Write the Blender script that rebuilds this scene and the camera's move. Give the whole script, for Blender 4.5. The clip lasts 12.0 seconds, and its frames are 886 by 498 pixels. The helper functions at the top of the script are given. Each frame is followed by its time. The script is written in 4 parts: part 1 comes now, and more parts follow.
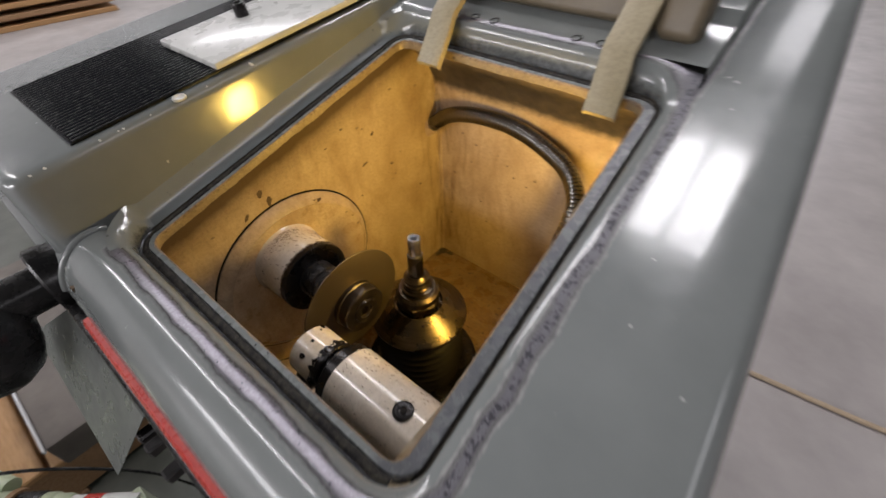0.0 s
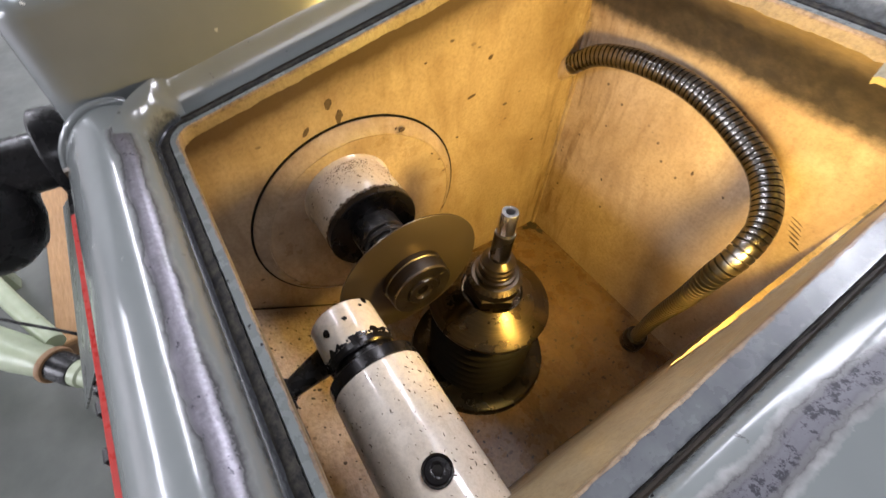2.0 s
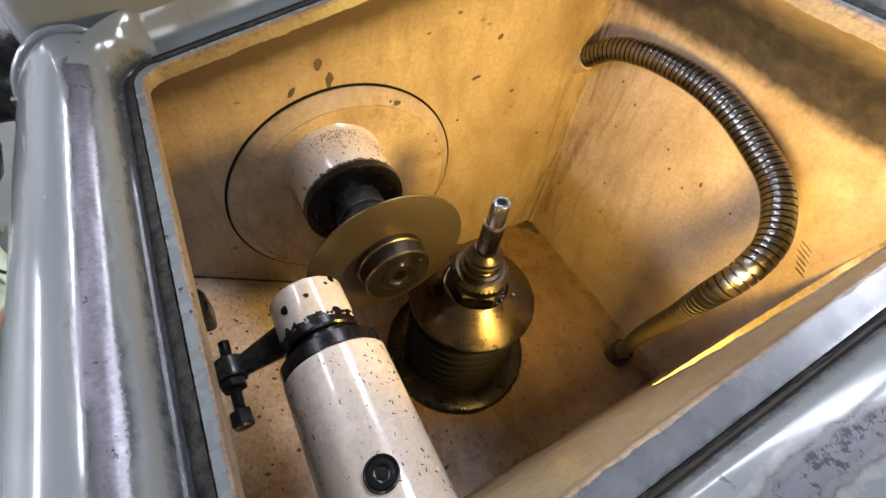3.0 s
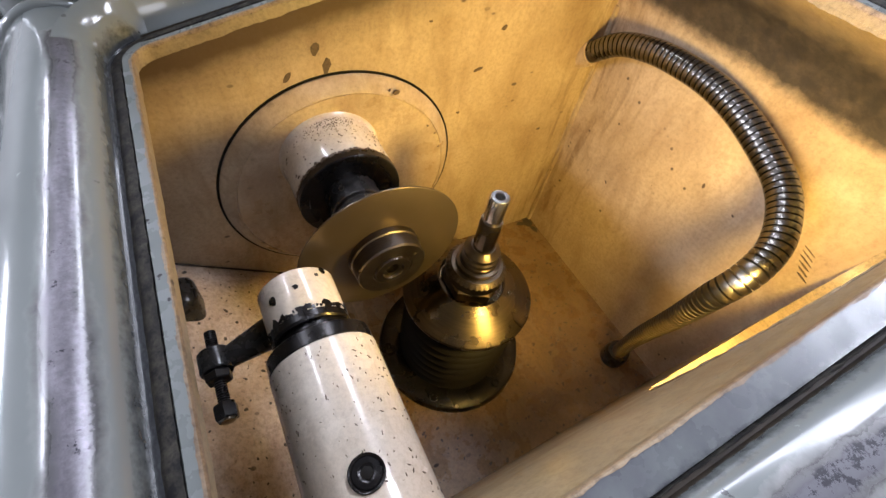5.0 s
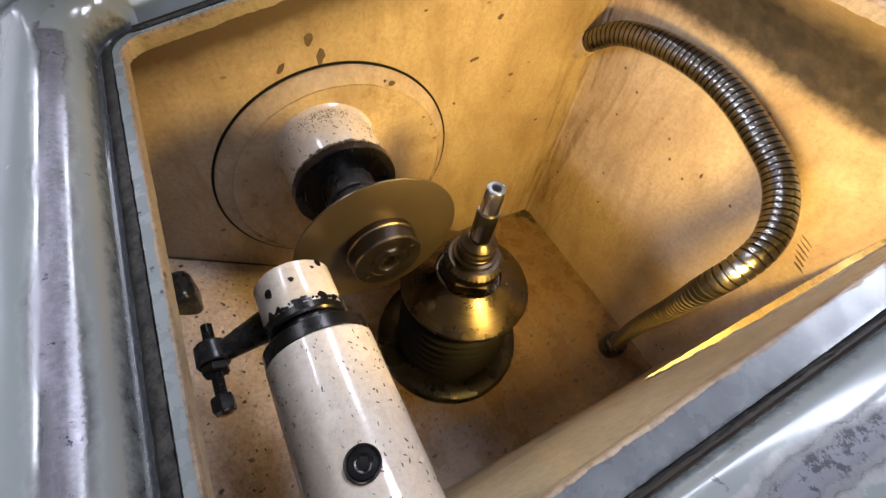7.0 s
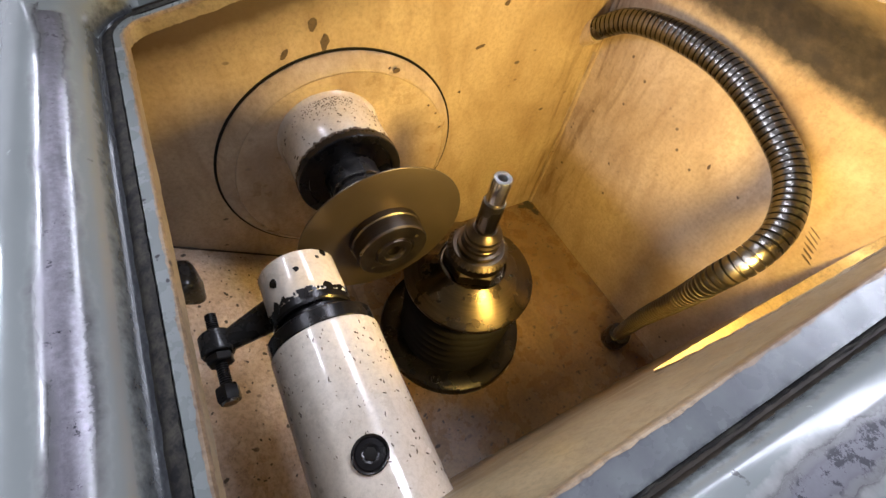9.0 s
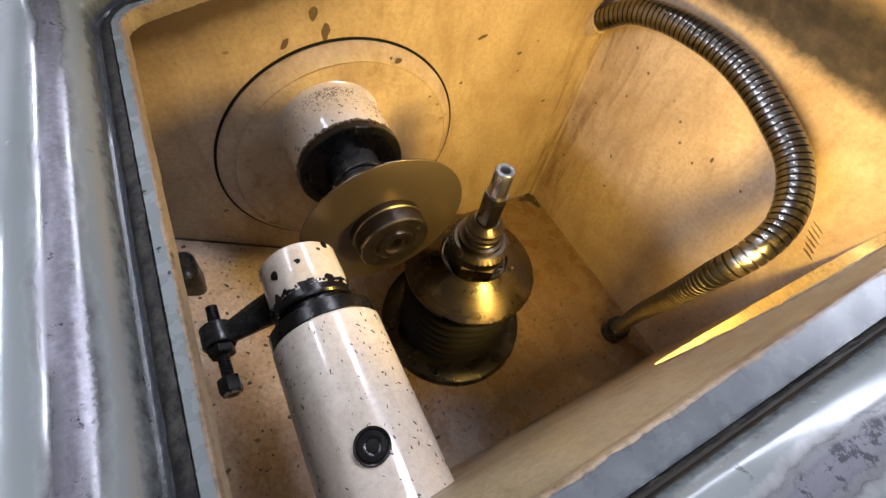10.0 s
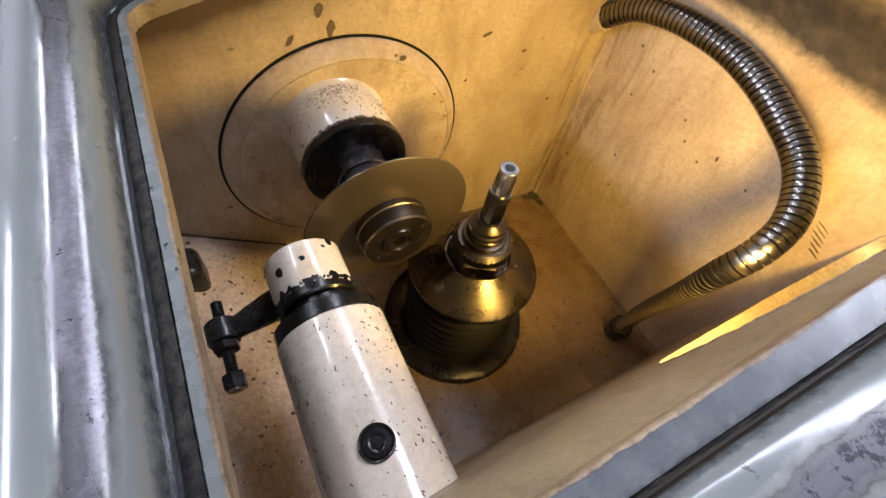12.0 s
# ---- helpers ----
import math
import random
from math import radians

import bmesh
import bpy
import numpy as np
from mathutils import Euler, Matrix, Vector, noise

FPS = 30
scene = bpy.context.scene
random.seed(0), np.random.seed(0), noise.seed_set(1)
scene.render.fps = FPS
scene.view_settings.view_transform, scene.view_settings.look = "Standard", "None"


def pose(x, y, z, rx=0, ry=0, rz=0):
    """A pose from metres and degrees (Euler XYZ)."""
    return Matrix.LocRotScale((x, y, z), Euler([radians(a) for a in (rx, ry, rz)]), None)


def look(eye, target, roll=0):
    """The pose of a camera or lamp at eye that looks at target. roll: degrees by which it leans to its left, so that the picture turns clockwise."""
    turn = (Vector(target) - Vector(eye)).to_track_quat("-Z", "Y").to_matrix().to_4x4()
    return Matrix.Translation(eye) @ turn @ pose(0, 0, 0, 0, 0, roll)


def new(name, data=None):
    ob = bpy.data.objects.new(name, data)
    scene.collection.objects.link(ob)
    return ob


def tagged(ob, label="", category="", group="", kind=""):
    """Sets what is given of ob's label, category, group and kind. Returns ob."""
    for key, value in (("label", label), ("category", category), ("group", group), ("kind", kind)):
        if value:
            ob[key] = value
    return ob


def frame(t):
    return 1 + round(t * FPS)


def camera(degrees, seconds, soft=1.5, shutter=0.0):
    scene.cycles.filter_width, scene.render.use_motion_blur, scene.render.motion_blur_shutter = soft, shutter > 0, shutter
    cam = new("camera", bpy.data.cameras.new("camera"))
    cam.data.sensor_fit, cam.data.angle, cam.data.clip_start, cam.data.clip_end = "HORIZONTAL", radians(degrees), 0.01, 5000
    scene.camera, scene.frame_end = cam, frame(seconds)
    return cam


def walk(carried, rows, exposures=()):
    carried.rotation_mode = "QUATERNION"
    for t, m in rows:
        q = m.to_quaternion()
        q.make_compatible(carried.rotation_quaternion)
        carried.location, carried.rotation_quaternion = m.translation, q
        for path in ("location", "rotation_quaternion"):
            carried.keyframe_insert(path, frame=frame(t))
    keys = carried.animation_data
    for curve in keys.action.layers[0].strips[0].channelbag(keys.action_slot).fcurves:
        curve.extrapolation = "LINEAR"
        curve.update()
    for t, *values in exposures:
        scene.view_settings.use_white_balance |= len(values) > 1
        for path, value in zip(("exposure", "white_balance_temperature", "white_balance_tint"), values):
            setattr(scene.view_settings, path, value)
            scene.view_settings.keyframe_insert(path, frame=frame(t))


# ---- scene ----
cam = camera(93.0, 12.0, shutter=0.4)
PATH = [
    (0, (0.552, -0.06, 1.392), (-0.373, 1.059, 0.017), -0.6),
    (0.5, (0.487, 0.037, 1.353), (-0.626, 0.897, -0.068), -1.8),
    (1, (0.455, 0.04, 1.344), (-0.647, 0.824, -0.129), -0.3),
    (1.5, (0.449, 0.027, 1.323), (-0.593, 0.805, -0.196), 0.7),
    (2, (0.43, 0.026, 1.286), (-0.588, 0.796, -0.253), 4.8),
    (2.5, (0.438, 0.044, 1.264), (-0.567, 0.801, -0.29), 10.2),
    (3, (0.429, 0.053, 1.255), (-0.571, 0.816, -0.3), 11.2),
    (5, (0.426, 0.059, 1.245), (-0.557, 0.825, -0.319), 13.3),
    (5.5, (0.427, 0.062, 1.246), (-0.546, 0.82, -0.328), 13.2),
    (6, (0.429, 0.062, 1.246), (-0.537, 0.823, -0.33), 13.2),
    (6.5, (0.43, 0.062, 1.246), (-0.53, 0.821, -0.336), 13.2),
    (7, (0.428, 0.062, 1.244), (-0.529, 0.82, -0.34), 13.3),
    (9, (0.424, 0.058, 1.239), (-0.502, 0.805, -0.369), 14.0),
    (9.5, (0.421, 0.057, 1.239), (-0.486, 0.8, -0.381), 14.5),
    (10, (0.422, 0.057, 1.238), (-0.474, 0.794, -0.391), 14.7),
    (10.5, (0.422, 0.057, 1.239), (-0.467, 0.79, -0.396), 14.9),
    (11, (0.422, 0.056, 1.239), (-0.467, 0.787, -0.398), 14.8),
    (11.5, (0.422, 0.056, 1.238), (-0.468, 0.781, -0.399), 14.8),
    (12, (0.421, 0.055, 1.238), (-0.47, 0.781, -0.399), 14.8),
]
walk(cam, [(t, look(eye, target, roll)) for t, eye, target, roll in PATH], [(0.0, -0.84, 7200, 17), (0.5, -0.60, 7100, 17), (1.5, -0.30, 6900, 17), (2.5, -0.07, 6400, 17), (12.0, -0.07, 6250, 17)])

# ---- world, sun and lamps ----
world = bpy.data.worlds.new("world")
scene.world = world
world.use_nodes = True
sky = world.node_tree.nodes.new("ShaderNodeTexSky")
sky.sky_type = "NISHITA"
sky.sun_disc = False
sky.sun_elevation, sky.sun_rotation = radians(48), radians(30)
world.node_tree.links.new(sky.outputs["Color"], world.node_tree.nodes["Background"].inputs["Color"])
world.node_tree.nodes["Background"].inputs["Strength"].default_value = 0.1


def area_lamp(name, m, w, h, power, colour):
    data = bpy.data.lights.new(name, "AREA")
    data.shape, data.size, data.size_y = "RECTANGLE", w, h
    data.energy, data.color = power, colour
    ob = new(name, data)
    ob.matrix_world = m
    return ob


DAY = (0.85, 0.91, 1.0)
# daylight in the roof openings: (x0, x1, y0, y1, watts per square metre)
SKYLIGHTS = [
    (-0.42, 0.10, 2.45, 3.95, 120), (0.20, 0.96, 2.45, 3.95, 105), (0.20, 0.96, 5.3, 6.6, 25),
    (5.4, 7.0, -1.2, 2.8, 22), (-12.0, -1.8, -2.50, -2.20, 150), (-12.0, -1.1, 2.10, 3.00, 66),
    (-2.4, 2.2, -12.0, -10.0, 190),
]
for x0, x1, y0, y1, watts in SKYLIGHTS:
    area_lamp("skylight_lamp", pose((x0 + x1) / 2, (y0 + y1) / 2, 6.0), x1 - x0, y1 - y0, watts * (x1 - x0) * (y1 - y0), DAY)
# daylight in the long windows of the south and north walls
BAND = (-12.0, 2.0, 3.4, 4.9)
area_lamp("window_lamp", pose((BAND[0] + BAND[1]) / 2, -13.98, (BAND[2] + BAND[3]) / 2, 90), BAND[1] - BAND[0], BAND[3] - BAND[2], 1300, DAY)
area_lamp("window_lamp", pose((BAND[0] + BAND[1]) / 2, 13.98, (BAND[2] + BAND[3]) / 2, -90), BAND[1] - BAND[0], BAND[3] - BAND[2], 900, DAY)
# the machine's own warm lamp, set in the recess of the tank's side wall
area_lamp("work_lamp_bulb", pose(0.4540, 0.345, 1.025, 0, 82, -14), 0.08, 0.08, 4.0, (1.0, 0.69, 0.155))

# ---- materials ----


def mat(name, colour, rough=0.5, metal=0.0, coat=0.0):
    m = bpy.data.materials.new(name)
    m.use_nodes = True
    b = m.node_tree.nodes["Principled BSDF"]
    b.inputs["Base Color"].default_value = (*colour, 1)
    b.inputs["Roughness"].default_value = rough
    b.inputs["Metallic"].default_value = metal
    b.inputs["Coat Weight"].default_value = coat
    b.inputs["Coat Roughness"].default_value = 0.08
    return m


class Nodes:
    """Short ways to add nodes to one material."""

    def __init__(self, m):
        self.m, self.t = m, m.node_tree
        self.b = self.t.nodes["Principled BSDF"]
        self.co = self.t.nodes.new("ShaderNodeTexCoord")

    def link(self, a, b):
        self.t.links.new(a, b)

    def noise(self, scale, detail=6, rough=0.6, stretch=(1, 1, 1), shift=(0, 0, 0), distort=0.0):
        mp = self.t.nodes.new("ShaderNodeMapping")
        mp.inputs["Scale"].default_value = stretch
        mp.inputs["Location"].default_value = shift
        n = self.t.nodes.new("ShaderNodeTexNoise")
        n.inputs["Scale"].default_value = scale
        n.inputs["Detail"].default_value = detail
        n.inputs["Roughness"].default_value = rough
        n.inputs["Distortion"].default_value = distort
        self.link(self.co.outputs["Object"], mp.inputs["Vector"])
        self.link(mp.outputs["Vector"], n.inputs["Vector"])
        return n.outputs["Fac"]

    def voro(self, scale, stretch=(1, 1, 1), shift=(0, 0, 0)):
        mp = self.t.nodes.new("ShaderNodeMapping")
        mp.inputs["Scale"].default_value = stretch
        mp.inputs["Location"].default_value = shift
        n = self.t.nodes.new("ShaderNodeTexVoronoi")
        n.inputs["Scale"].default_value = scale
        self.link(self.co.outputs["Object"], mp.inputs["Vector"])
        self.link(mp.outputs["Vector"], n.inputs["Vector"])
        return n.outputs["Distance"]

    def ramp(self, fac, stops):
        r = self.t.nodes.new("ShaderNodeValToRGB")
        while len(r.color_ramp.elements) < len(stops):
            r.color_ramp.elements.new(0.5)
        for e, (p, c) in zip(r.color_ramp.elements, stops):
            e.position = p
            e.color = (*c, 1) if isinstance(c, tuple) else (c, c, c, 1)
        self.link(fac, r.inputs["Fac"])
        return r.outputs["Color"]

    def math(self, op, a, b=0.0, c=0.0):
        n = self.t.nodes.new("ShaderNodeMath")
        n.operation = op
        for i, v in enumerate((a, b, c)):
            if isinstance(v, (int, float)):
                n.inputs[i].default_value = v
            else:
                self.link(v, n.inputs[i])
        return n.outputs[0]

    def mix(self, fac, a, b):
        n = self.t.nodes.new("ShaderNodeMix")
        n.data_type = "RGBA"
        for i, v in ((0, fac), (6, a), (7, b)):
            if isinstance(v, (int, float)):
                n.inputs[i].default_value = v if i == 0 else (v, v, v, 1)
            elif isinstance(v, tuple):
                n.inputs[i].default_value = (*v, 1)
            else:
                self.link(v, n.inputs[i])
        return n.outputs[2]

    def bump(self, h, strength=0.3, dist=0.001):
        n = self.t.nodes.new("ShaderNodeBump")
        n.inputs["Strength"].default_value = strength
        n.inputs["Distance"].default_value = dist
        self.link(h, n.inputs["Height"])
        self.link(n.outputs["Normal"], self.b.inputs["Normal"])

    def colour(self, c):
        self.link(c, self.b.inputs["Base Color"])

    def rough(self, c):
        self.link(c, self.b.inputs["Roughness"])

    def metal(self, c):
        self.link(c, self.b.inputs["Metallic"])

    def uv(self):
        n = self.t.nodes.new("ShaderNodeSeparateXYZ")
        self.link(self.co.outputs["UV"], n.inputs[0])
        return n.outputs[0], n.outputs[1]

    def xyz(self):
        n = self.t.nodes.new("ShaderNodeSeparateXYZ")
        self.link(self.co.outputs["Object"], n.inputs[0])
        return n.outputs


GREY = (0.17, 0.20, 0.195)


def grey_paint(name, worn=False):
    """Glossy grey-green machine enamel; worn: with the crest rubbed to bare metal, u is the way out from the lip."""
    m = mat(name, GREY, 0.16, 0.0, 0.5)
    n = Nodes(m)
    big = n.noise(6, 5)
    fine = n.noise(70, 4, shift=(3, 1, 2))
    c = n.mix(n.ramp(big, [(0.35, 0.0), (0.7, 1.0)]), (0.160, 0.175, 0.170), (0.196, 0.212, 0.207))
    chips = n.ramp(n.noise(55, 3, 0.5, shift=(7, 3, 1)), [(0.735, 0.0), (0.75, 1.0)])
    c = n.mix(chips, c, (0.42, 0.43, 0.40))
    rough = n.ramp(fine, [(0.3, 0.13), (0.75, 0.28)])
    if worn:
        u, v = n.uv()
        x, y, z = n.xyz()
        beside = n.ramp(x, [(0.452, 0.0), (0.462, 1.0)])
        wander = n.math("MULTIPLY", n.math("SUBTRACT", n.noise(17, 2, 0.5), 0.5), 0.016)
        crumbs = n.math("MULTIPLY", n.math("SUBTRACT", n.noise(150, 4, 0.65), 0.5), 0.005)
        edge = n.math("ADD", n.math("ADD", u, wander), crumbs)
        off = n.math("ABSOLUTE", n.math("SUBTRACT", edge, 0.0425))
        begin = n.ramp(n.math("ADD", x, n.math("MULTIPLY", n.math("SUBTRACT", n.noise(60, 3), 0.5), 0.04)), [(0.004, 0.012), (0.016, 0.0)])
        off = n.math("ADD", off, begin)
        bare = n.ramp(off, [(0.0064, 1.0), (0.0067, 0.0)])
        halo = n.ramp(n.math("ADD", off, n.math("MULTIPLY", n.math("SUBTRACT", n.noise(75, 4, 0.6, shift=(5, 5, 2)), 0.5), 0.008)), [(0.0096, 1.0), (0.0098, 0.0)])
        c = n.mix(n.math("MULTIPLY", halo, n.math("ADD", 0.30, n.math("MULTIPLY", beside, 0.65))), c, (0.36, 0.36, 0.35))
        grain = n.noise(300, 5, 0.8)
        metal_c = n.mix(n.ramp(grain, [(0.36, 0.0), (0.64, 1.0)]), (0.17, 0.16, 0.182), (0.27, 0.256, 0.285))
        metal_c = n.mix(n.ramp(n.noise(24, 6, 0.7, shift=(2, 2, 9)), [(0.45, 0.0), (0.7, 0.6)]), metal_c, (0.13, 0.122, 0.132))
        pits = n.ramp(n.math("ADD", n.noise(120, 6, 0.8, shift=(8, 1, 6)), n.math("MULTIPLY", beside, 0.085)), [(0.60, 0.0), (0.63, 1.0)])
        metal_c = n.mix(n.math("MULTIPLY", beside, 0.75), metal_c, (0.10, 0.10, 0.112))
        metal_c = n.mix(pits, metal_c, (0.035, 0.034, 0.042))
        c = n.mix(bare, c, metal_c)
        # dark outline where the paint breaks off
        brink = n.ramp(n.math("ABSOLUTE", n.math("SUBTRACT", off, 0.0066)), [(0.0003, 0.75), (0.0008, 0.0)])
        c = n.mix(brink, c, (0.05, 0.047, 0.05))
        rough = n.mix(bare, rough, n.math("ADD", n.ramp(grain, [(0.3, 0.30), (0.7, 0.46)]), n.math("MULTIPLY", beside, 0.12)))
        n.metal(n.math("MULTIPLY", bare, n.math("SUBTRACT", 0.8, n.math("MULTIPLY", beside, 0.5))))
        greasy = n.ramp(u, [(0.0140, 1.0), (0.0146, 0.0)])
        rough = n.mix(greasy, rough, n.ramp(fine, [(0.3, 0.20), (0.7, 0.34)]))
        n.link(n.math("MULTIPLY", n.math("SUBTRACT", 1.0, n.math("MAXIMUM", greasy, bare)), 0.5), n.b.inputs["Coat Weight"])
        # dirt and chips beside the gasket
        seam = n.math("ADD", u, n.math("MULTIPLY", n.math("SUBTRACT", n.noise(120, 5, 0.7, shift=(2, 9, 4)), 0.5), 0.008))
        c = n.mix(n.math("MULTIPLY", n.ramp(n.math("ABSOLUTE", n.math("SUBTRACT", seam, 0.0176)), [(0.0026, 1.0), (0.0029, 0.0)]), 0.92), c, (0.022, 0.022, 0.026))
        fringe = n.math("ADD", u, n.math("MULTIPLY", n.math("SUBTRACT", n.noise(85, 6, 0.72, shift=(3, 1, 7)), 0.5), 0.016))
        fringe = n.math("MULTIPLY", n.ramp(fringe, [(0.0128, 0.0), (0.0142, 0.85)]), n.ramp(u, [(0.0160, 1.0), (0.0165, 0.0)]))
        c = n.mix(fringe, c, (0.026, 0.026, 0.032))
        lip = n.math("MULTIPLY", n.math("MULTIPLY", greasy, n.ramp(x, [(0.415, 0.0), (0.432, 1.0)])), n.ramp(n.noise(45, 6, 0.7, shift=(6, 6, 1)), [(0.3, 0.35), (0.7, 0.95)]))
        c = n.mix(lip, c, (0.085, 0.086, 0.098))
        spots = n.ramp(n.noise(75, 4, 0.6, shift=(1, 4, 11)), [(0.68, 0.0), (0.695, 1.0)])
        c = n.mix(n.math("MULTIPLY", spots, n.ramp(u, [(0.024, 1.0), (0.03, 0.0)])), c, (0.035, 0.033, 0.034))
    n.colour(c)
    n.rough(rough)
    lumps = n.noise(16, 3, 0.5)
    if worn:
        # thickness of the paint round the bare strip
        lumps = n.math("SUBTRACT", n.math("ADD", lumps, n.math("MULTIPLY", n.noise(90, 3, shift=(1, 1, 5)), 0.05)), n.math("MULTIPLY", bare, 0.10))
    n.bump(lumps, 0.18, 0.004)
    return m


def cream_paint(name, light, dark, stain=0.5, speck=0.5, gloss=0.35, oily=0):
    """Cream enamel with oil film, brown stains and black specks."""
    m = mat(name, light, gloss, 0.0, 0.5 if gloss < 0.25 else 0.08)
    n = Nodes(m)
    cloud = n.noise(7, 8, 0.62, distort=0.4)
    c = n.mix(n.ramp(cloud, [(0.38, 0.0), (0.72, 1.0)]), light, dark)
    fine = n.ramp(n.noise(190, 6, 0.8, shift=(2, 5, 1)), [(0.44, 0.0), (0.70, stain)])
    c = n.mix(fine, c, tuple(0.45 * v for v in dark))
    if oily:
        drip = n.ramp(n.noise(9, 7, 0.6, stretch=(1.6, 1.6, 0.8), shift=(1, 7, 3), distort=0.6), [(0.50, 0.0), (0.74, 0.6)])
        c = n.mix(drip, c, (0.21, 0.122, 0.06))
        streak = n.ramp(n.noise(40, 4, 0.6, stretch=(1.5, 1.5, 0.35), shift=(6, 2, 8)), [(0.56, 0.0), (0.75, 0.25)])
        c = n.mix(streak, c, (0.16, 0.09, 0.04))
        x, y, z = n.xyz()
        # rusty runs down both sides of the welded corner
        near = n.math("MULTIPLY", n.ramp(x, [(0.03, 1.0), (0.15, 0.0)]), n.ramp(y, [(0.50, 0.0), (0.58, 1.0)]))
        runs = n.ramp(n.noise(34, 6, 0.65, stretch=(1.8, 1.8, 0.28), shift=(3, 3, 3), distort=0.5), [(0.48, 0.0), (0.68, 0.7)])
        c = n.mix(n.math("MULTIPLY", near, runs), c, (0.13, 0.068, 0.024))
        ragged = n.math("MULTIPLY", n.math("SUBTRACT", n.noise(26, 7, 0.7, shift=(9, 9, 1)), 0.5), 0.05)
        if oily == 1:
            # rusty film along the top edge, deepened with painted shade below the lip
            h = n.math("ADD", n.math("SUBTRACT", z, n.math("MULTIPLY", y, 0.26)), n.math("MULTIPLY", ragged, 0.4))
            c = n.mix(n.ramp(h, [(0.955, 0.0), (0.985, 0.45), (1.008, 0.92)]), c, (0.060, 0.034, 0.015))
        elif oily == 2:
            # soot and painted lamp cut-off shade under the shoulder of the rear wall
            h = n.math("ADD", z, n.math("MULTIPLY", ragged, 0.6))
            soot_shade = n.math("MULTIPLY", n.ramp(n.math("SUBTRACT", h, 0.5), [(0.545, 0.0), (0.562, 0.95), (0.612, 1.0), (0.645, 0.45)]), n.ramp(n.noise(60, 7, 0.7), [(0.3, 0.90), (0.6, 1.0)]))
            c = n.mix(soot_shade, c, (0.016, 0.014, 0.014))
    v = n.voro(46, stretch=(1, 0.55, 1))
    pick = n.ramp(n.noise(9, 2, 0.5, shift=(4, 4, 9)), [(0.5, 0.0), (0.58, 1.0)])
    sp = n.math("MULTIPLY", n.ramp(v, [(0.09, speck), (0.13, 0.0)]), pick)
    c = n.mix(sp, c, (0.03, 0.018, 0.01))
    n.colour(c)
    n.rough(n.ramp(n.noise(24, 5), [(0.3, gloss - 0.12), (0.75, gloss + 0.18)]))
    n.bump(n.noise(60, 6, 0.6), 0.12, 0.0015)
    return m


def metal_mat(name, a, b, rough=0.3, scale=90, stretch=(1, 1, 1), bump=0.08, metal=1.0):
    m = mat(name, a, rough, metal)
    n = Nodes(m)
    f = n.noise(scale, 6, 0.7, stretch)
    n.colour(n.mix(n.ramp(f, [(0.35, 0.0), (0.68, 1.0)]), a, b))
    n.rough(n.ramp(n.noise(scale * 0.4, 4, shift=(3, 3, 3)), [(0.3, max(0.05, rough - 0.1)), (0.75, rough + 0.15)]))
    n.bump(f, bump, 0.0008)
    return m


def plain_mat(name, a, b, rough, scale, bump=0.2, dist=0.002, stretch=(1, 1, 1), coat=0.0):
    m = mat(name, a, rough, 0.0, coat)
    n = Nodes(m)
    f = n.noise(scale, 8, 0.65, stretch)
    n.colour(n.mix(n.ramp(f, [(0.32, 0.0), (0.7, 1.0)]), a, b))
    n.rough(n.ramp(n.noise(scale * 2.3, 3, shift=(5, 1, 1)), [(0.3, max(0.05, rough - 0.08)), (0.7, rough + 0.1)]))
    n.bump(f, bump, dist)
    return m


paint = grey_paint("grey_enamel")
paint_worn = grey_paint("grey_enamel_worn", True)
tank_cream = cream_paint("tank_cream", (0.50, 0.385, 0.27), (0.35, 0.25, 0.16), 0.5, 0.8, 0.44, 1)
# darker copy of the tank cream, with the side wall's shade in its colour
shaded_cream = cream_paint("shaded_cream", (0.33, 0.255, 0.15), (0.18, 0.13, 0.07), 0.6, 0.8, 0.44, 3)
soot_shade_cream = cream_paint("soot_shade_cream", (0.50, 0.385, 0.27), (0.35, 0.25, 0.16), 0.5, 0.8, 0.40, 2)
# bottom coloured dark for its shade, slope coloured light for the daylight on it
shaded_floor_cream = cream_paint("tank_floor_shaded_cream", (0.25, 0.160, 0.083), (0.12, 0.072, 0.036), 0.6, 1.0, 0.28)
lit_ramp_cream = cream_paint("lit_ramp_cream", (0.52, 0.42, 0.34), (0.27, 0.19, 0.13), 0.7, 1.0, 0.32)
white_cream = cream_paint("white_cream", (0.68, 0.61, 0.52), (0.54, 0.45, 0.35), 0.35, 0.35, 0.20)
flange_cream = cream_paint("flange_cream", (0.56, 0.44, 0.32), (0.27, 0.185, 0.115), 0.4, 0.5, 0.34, 3)
lip_cream = cream_paint("lip_cream", (0.34, 0.25, 0.16), (0.11, 0.062, 0.036), 0.9, 1.0, 0.5)
chip_dark = plain_mat("chip_dark", (0.05, 0.032, 0.02), (0.12, 0.075, 0.042), 0.6, 300)
black_oxide = metal_mat("black_oxide", (0.012, 0.0115, 0.012), (0.030, 0.027, 0.027), 0.26, 60, metal=0.6)
arbor_steel = metal_mat("arbor_steel", (0.14, 0.13, 0.125), (0.26, 0.245, 0.235), 0.25, 60, metal=0.9)
black_paint = plain_mat("black_paint", (0.012, 0.012, 0.013), (0.022, 0.021, 0.02), 0.26, 30, 0.05, coat=0.05)
black_paint.node_tree.nodes["Principled BSDF"].inputs["Specular IOR Level"].default_value = 0.3
steel = metal_mat("steel", (0.42, 0.41, 0.40), (0.62, 0.61, 0.59), 0.20, 60, (0.4, 0.4, 6), 0.015)
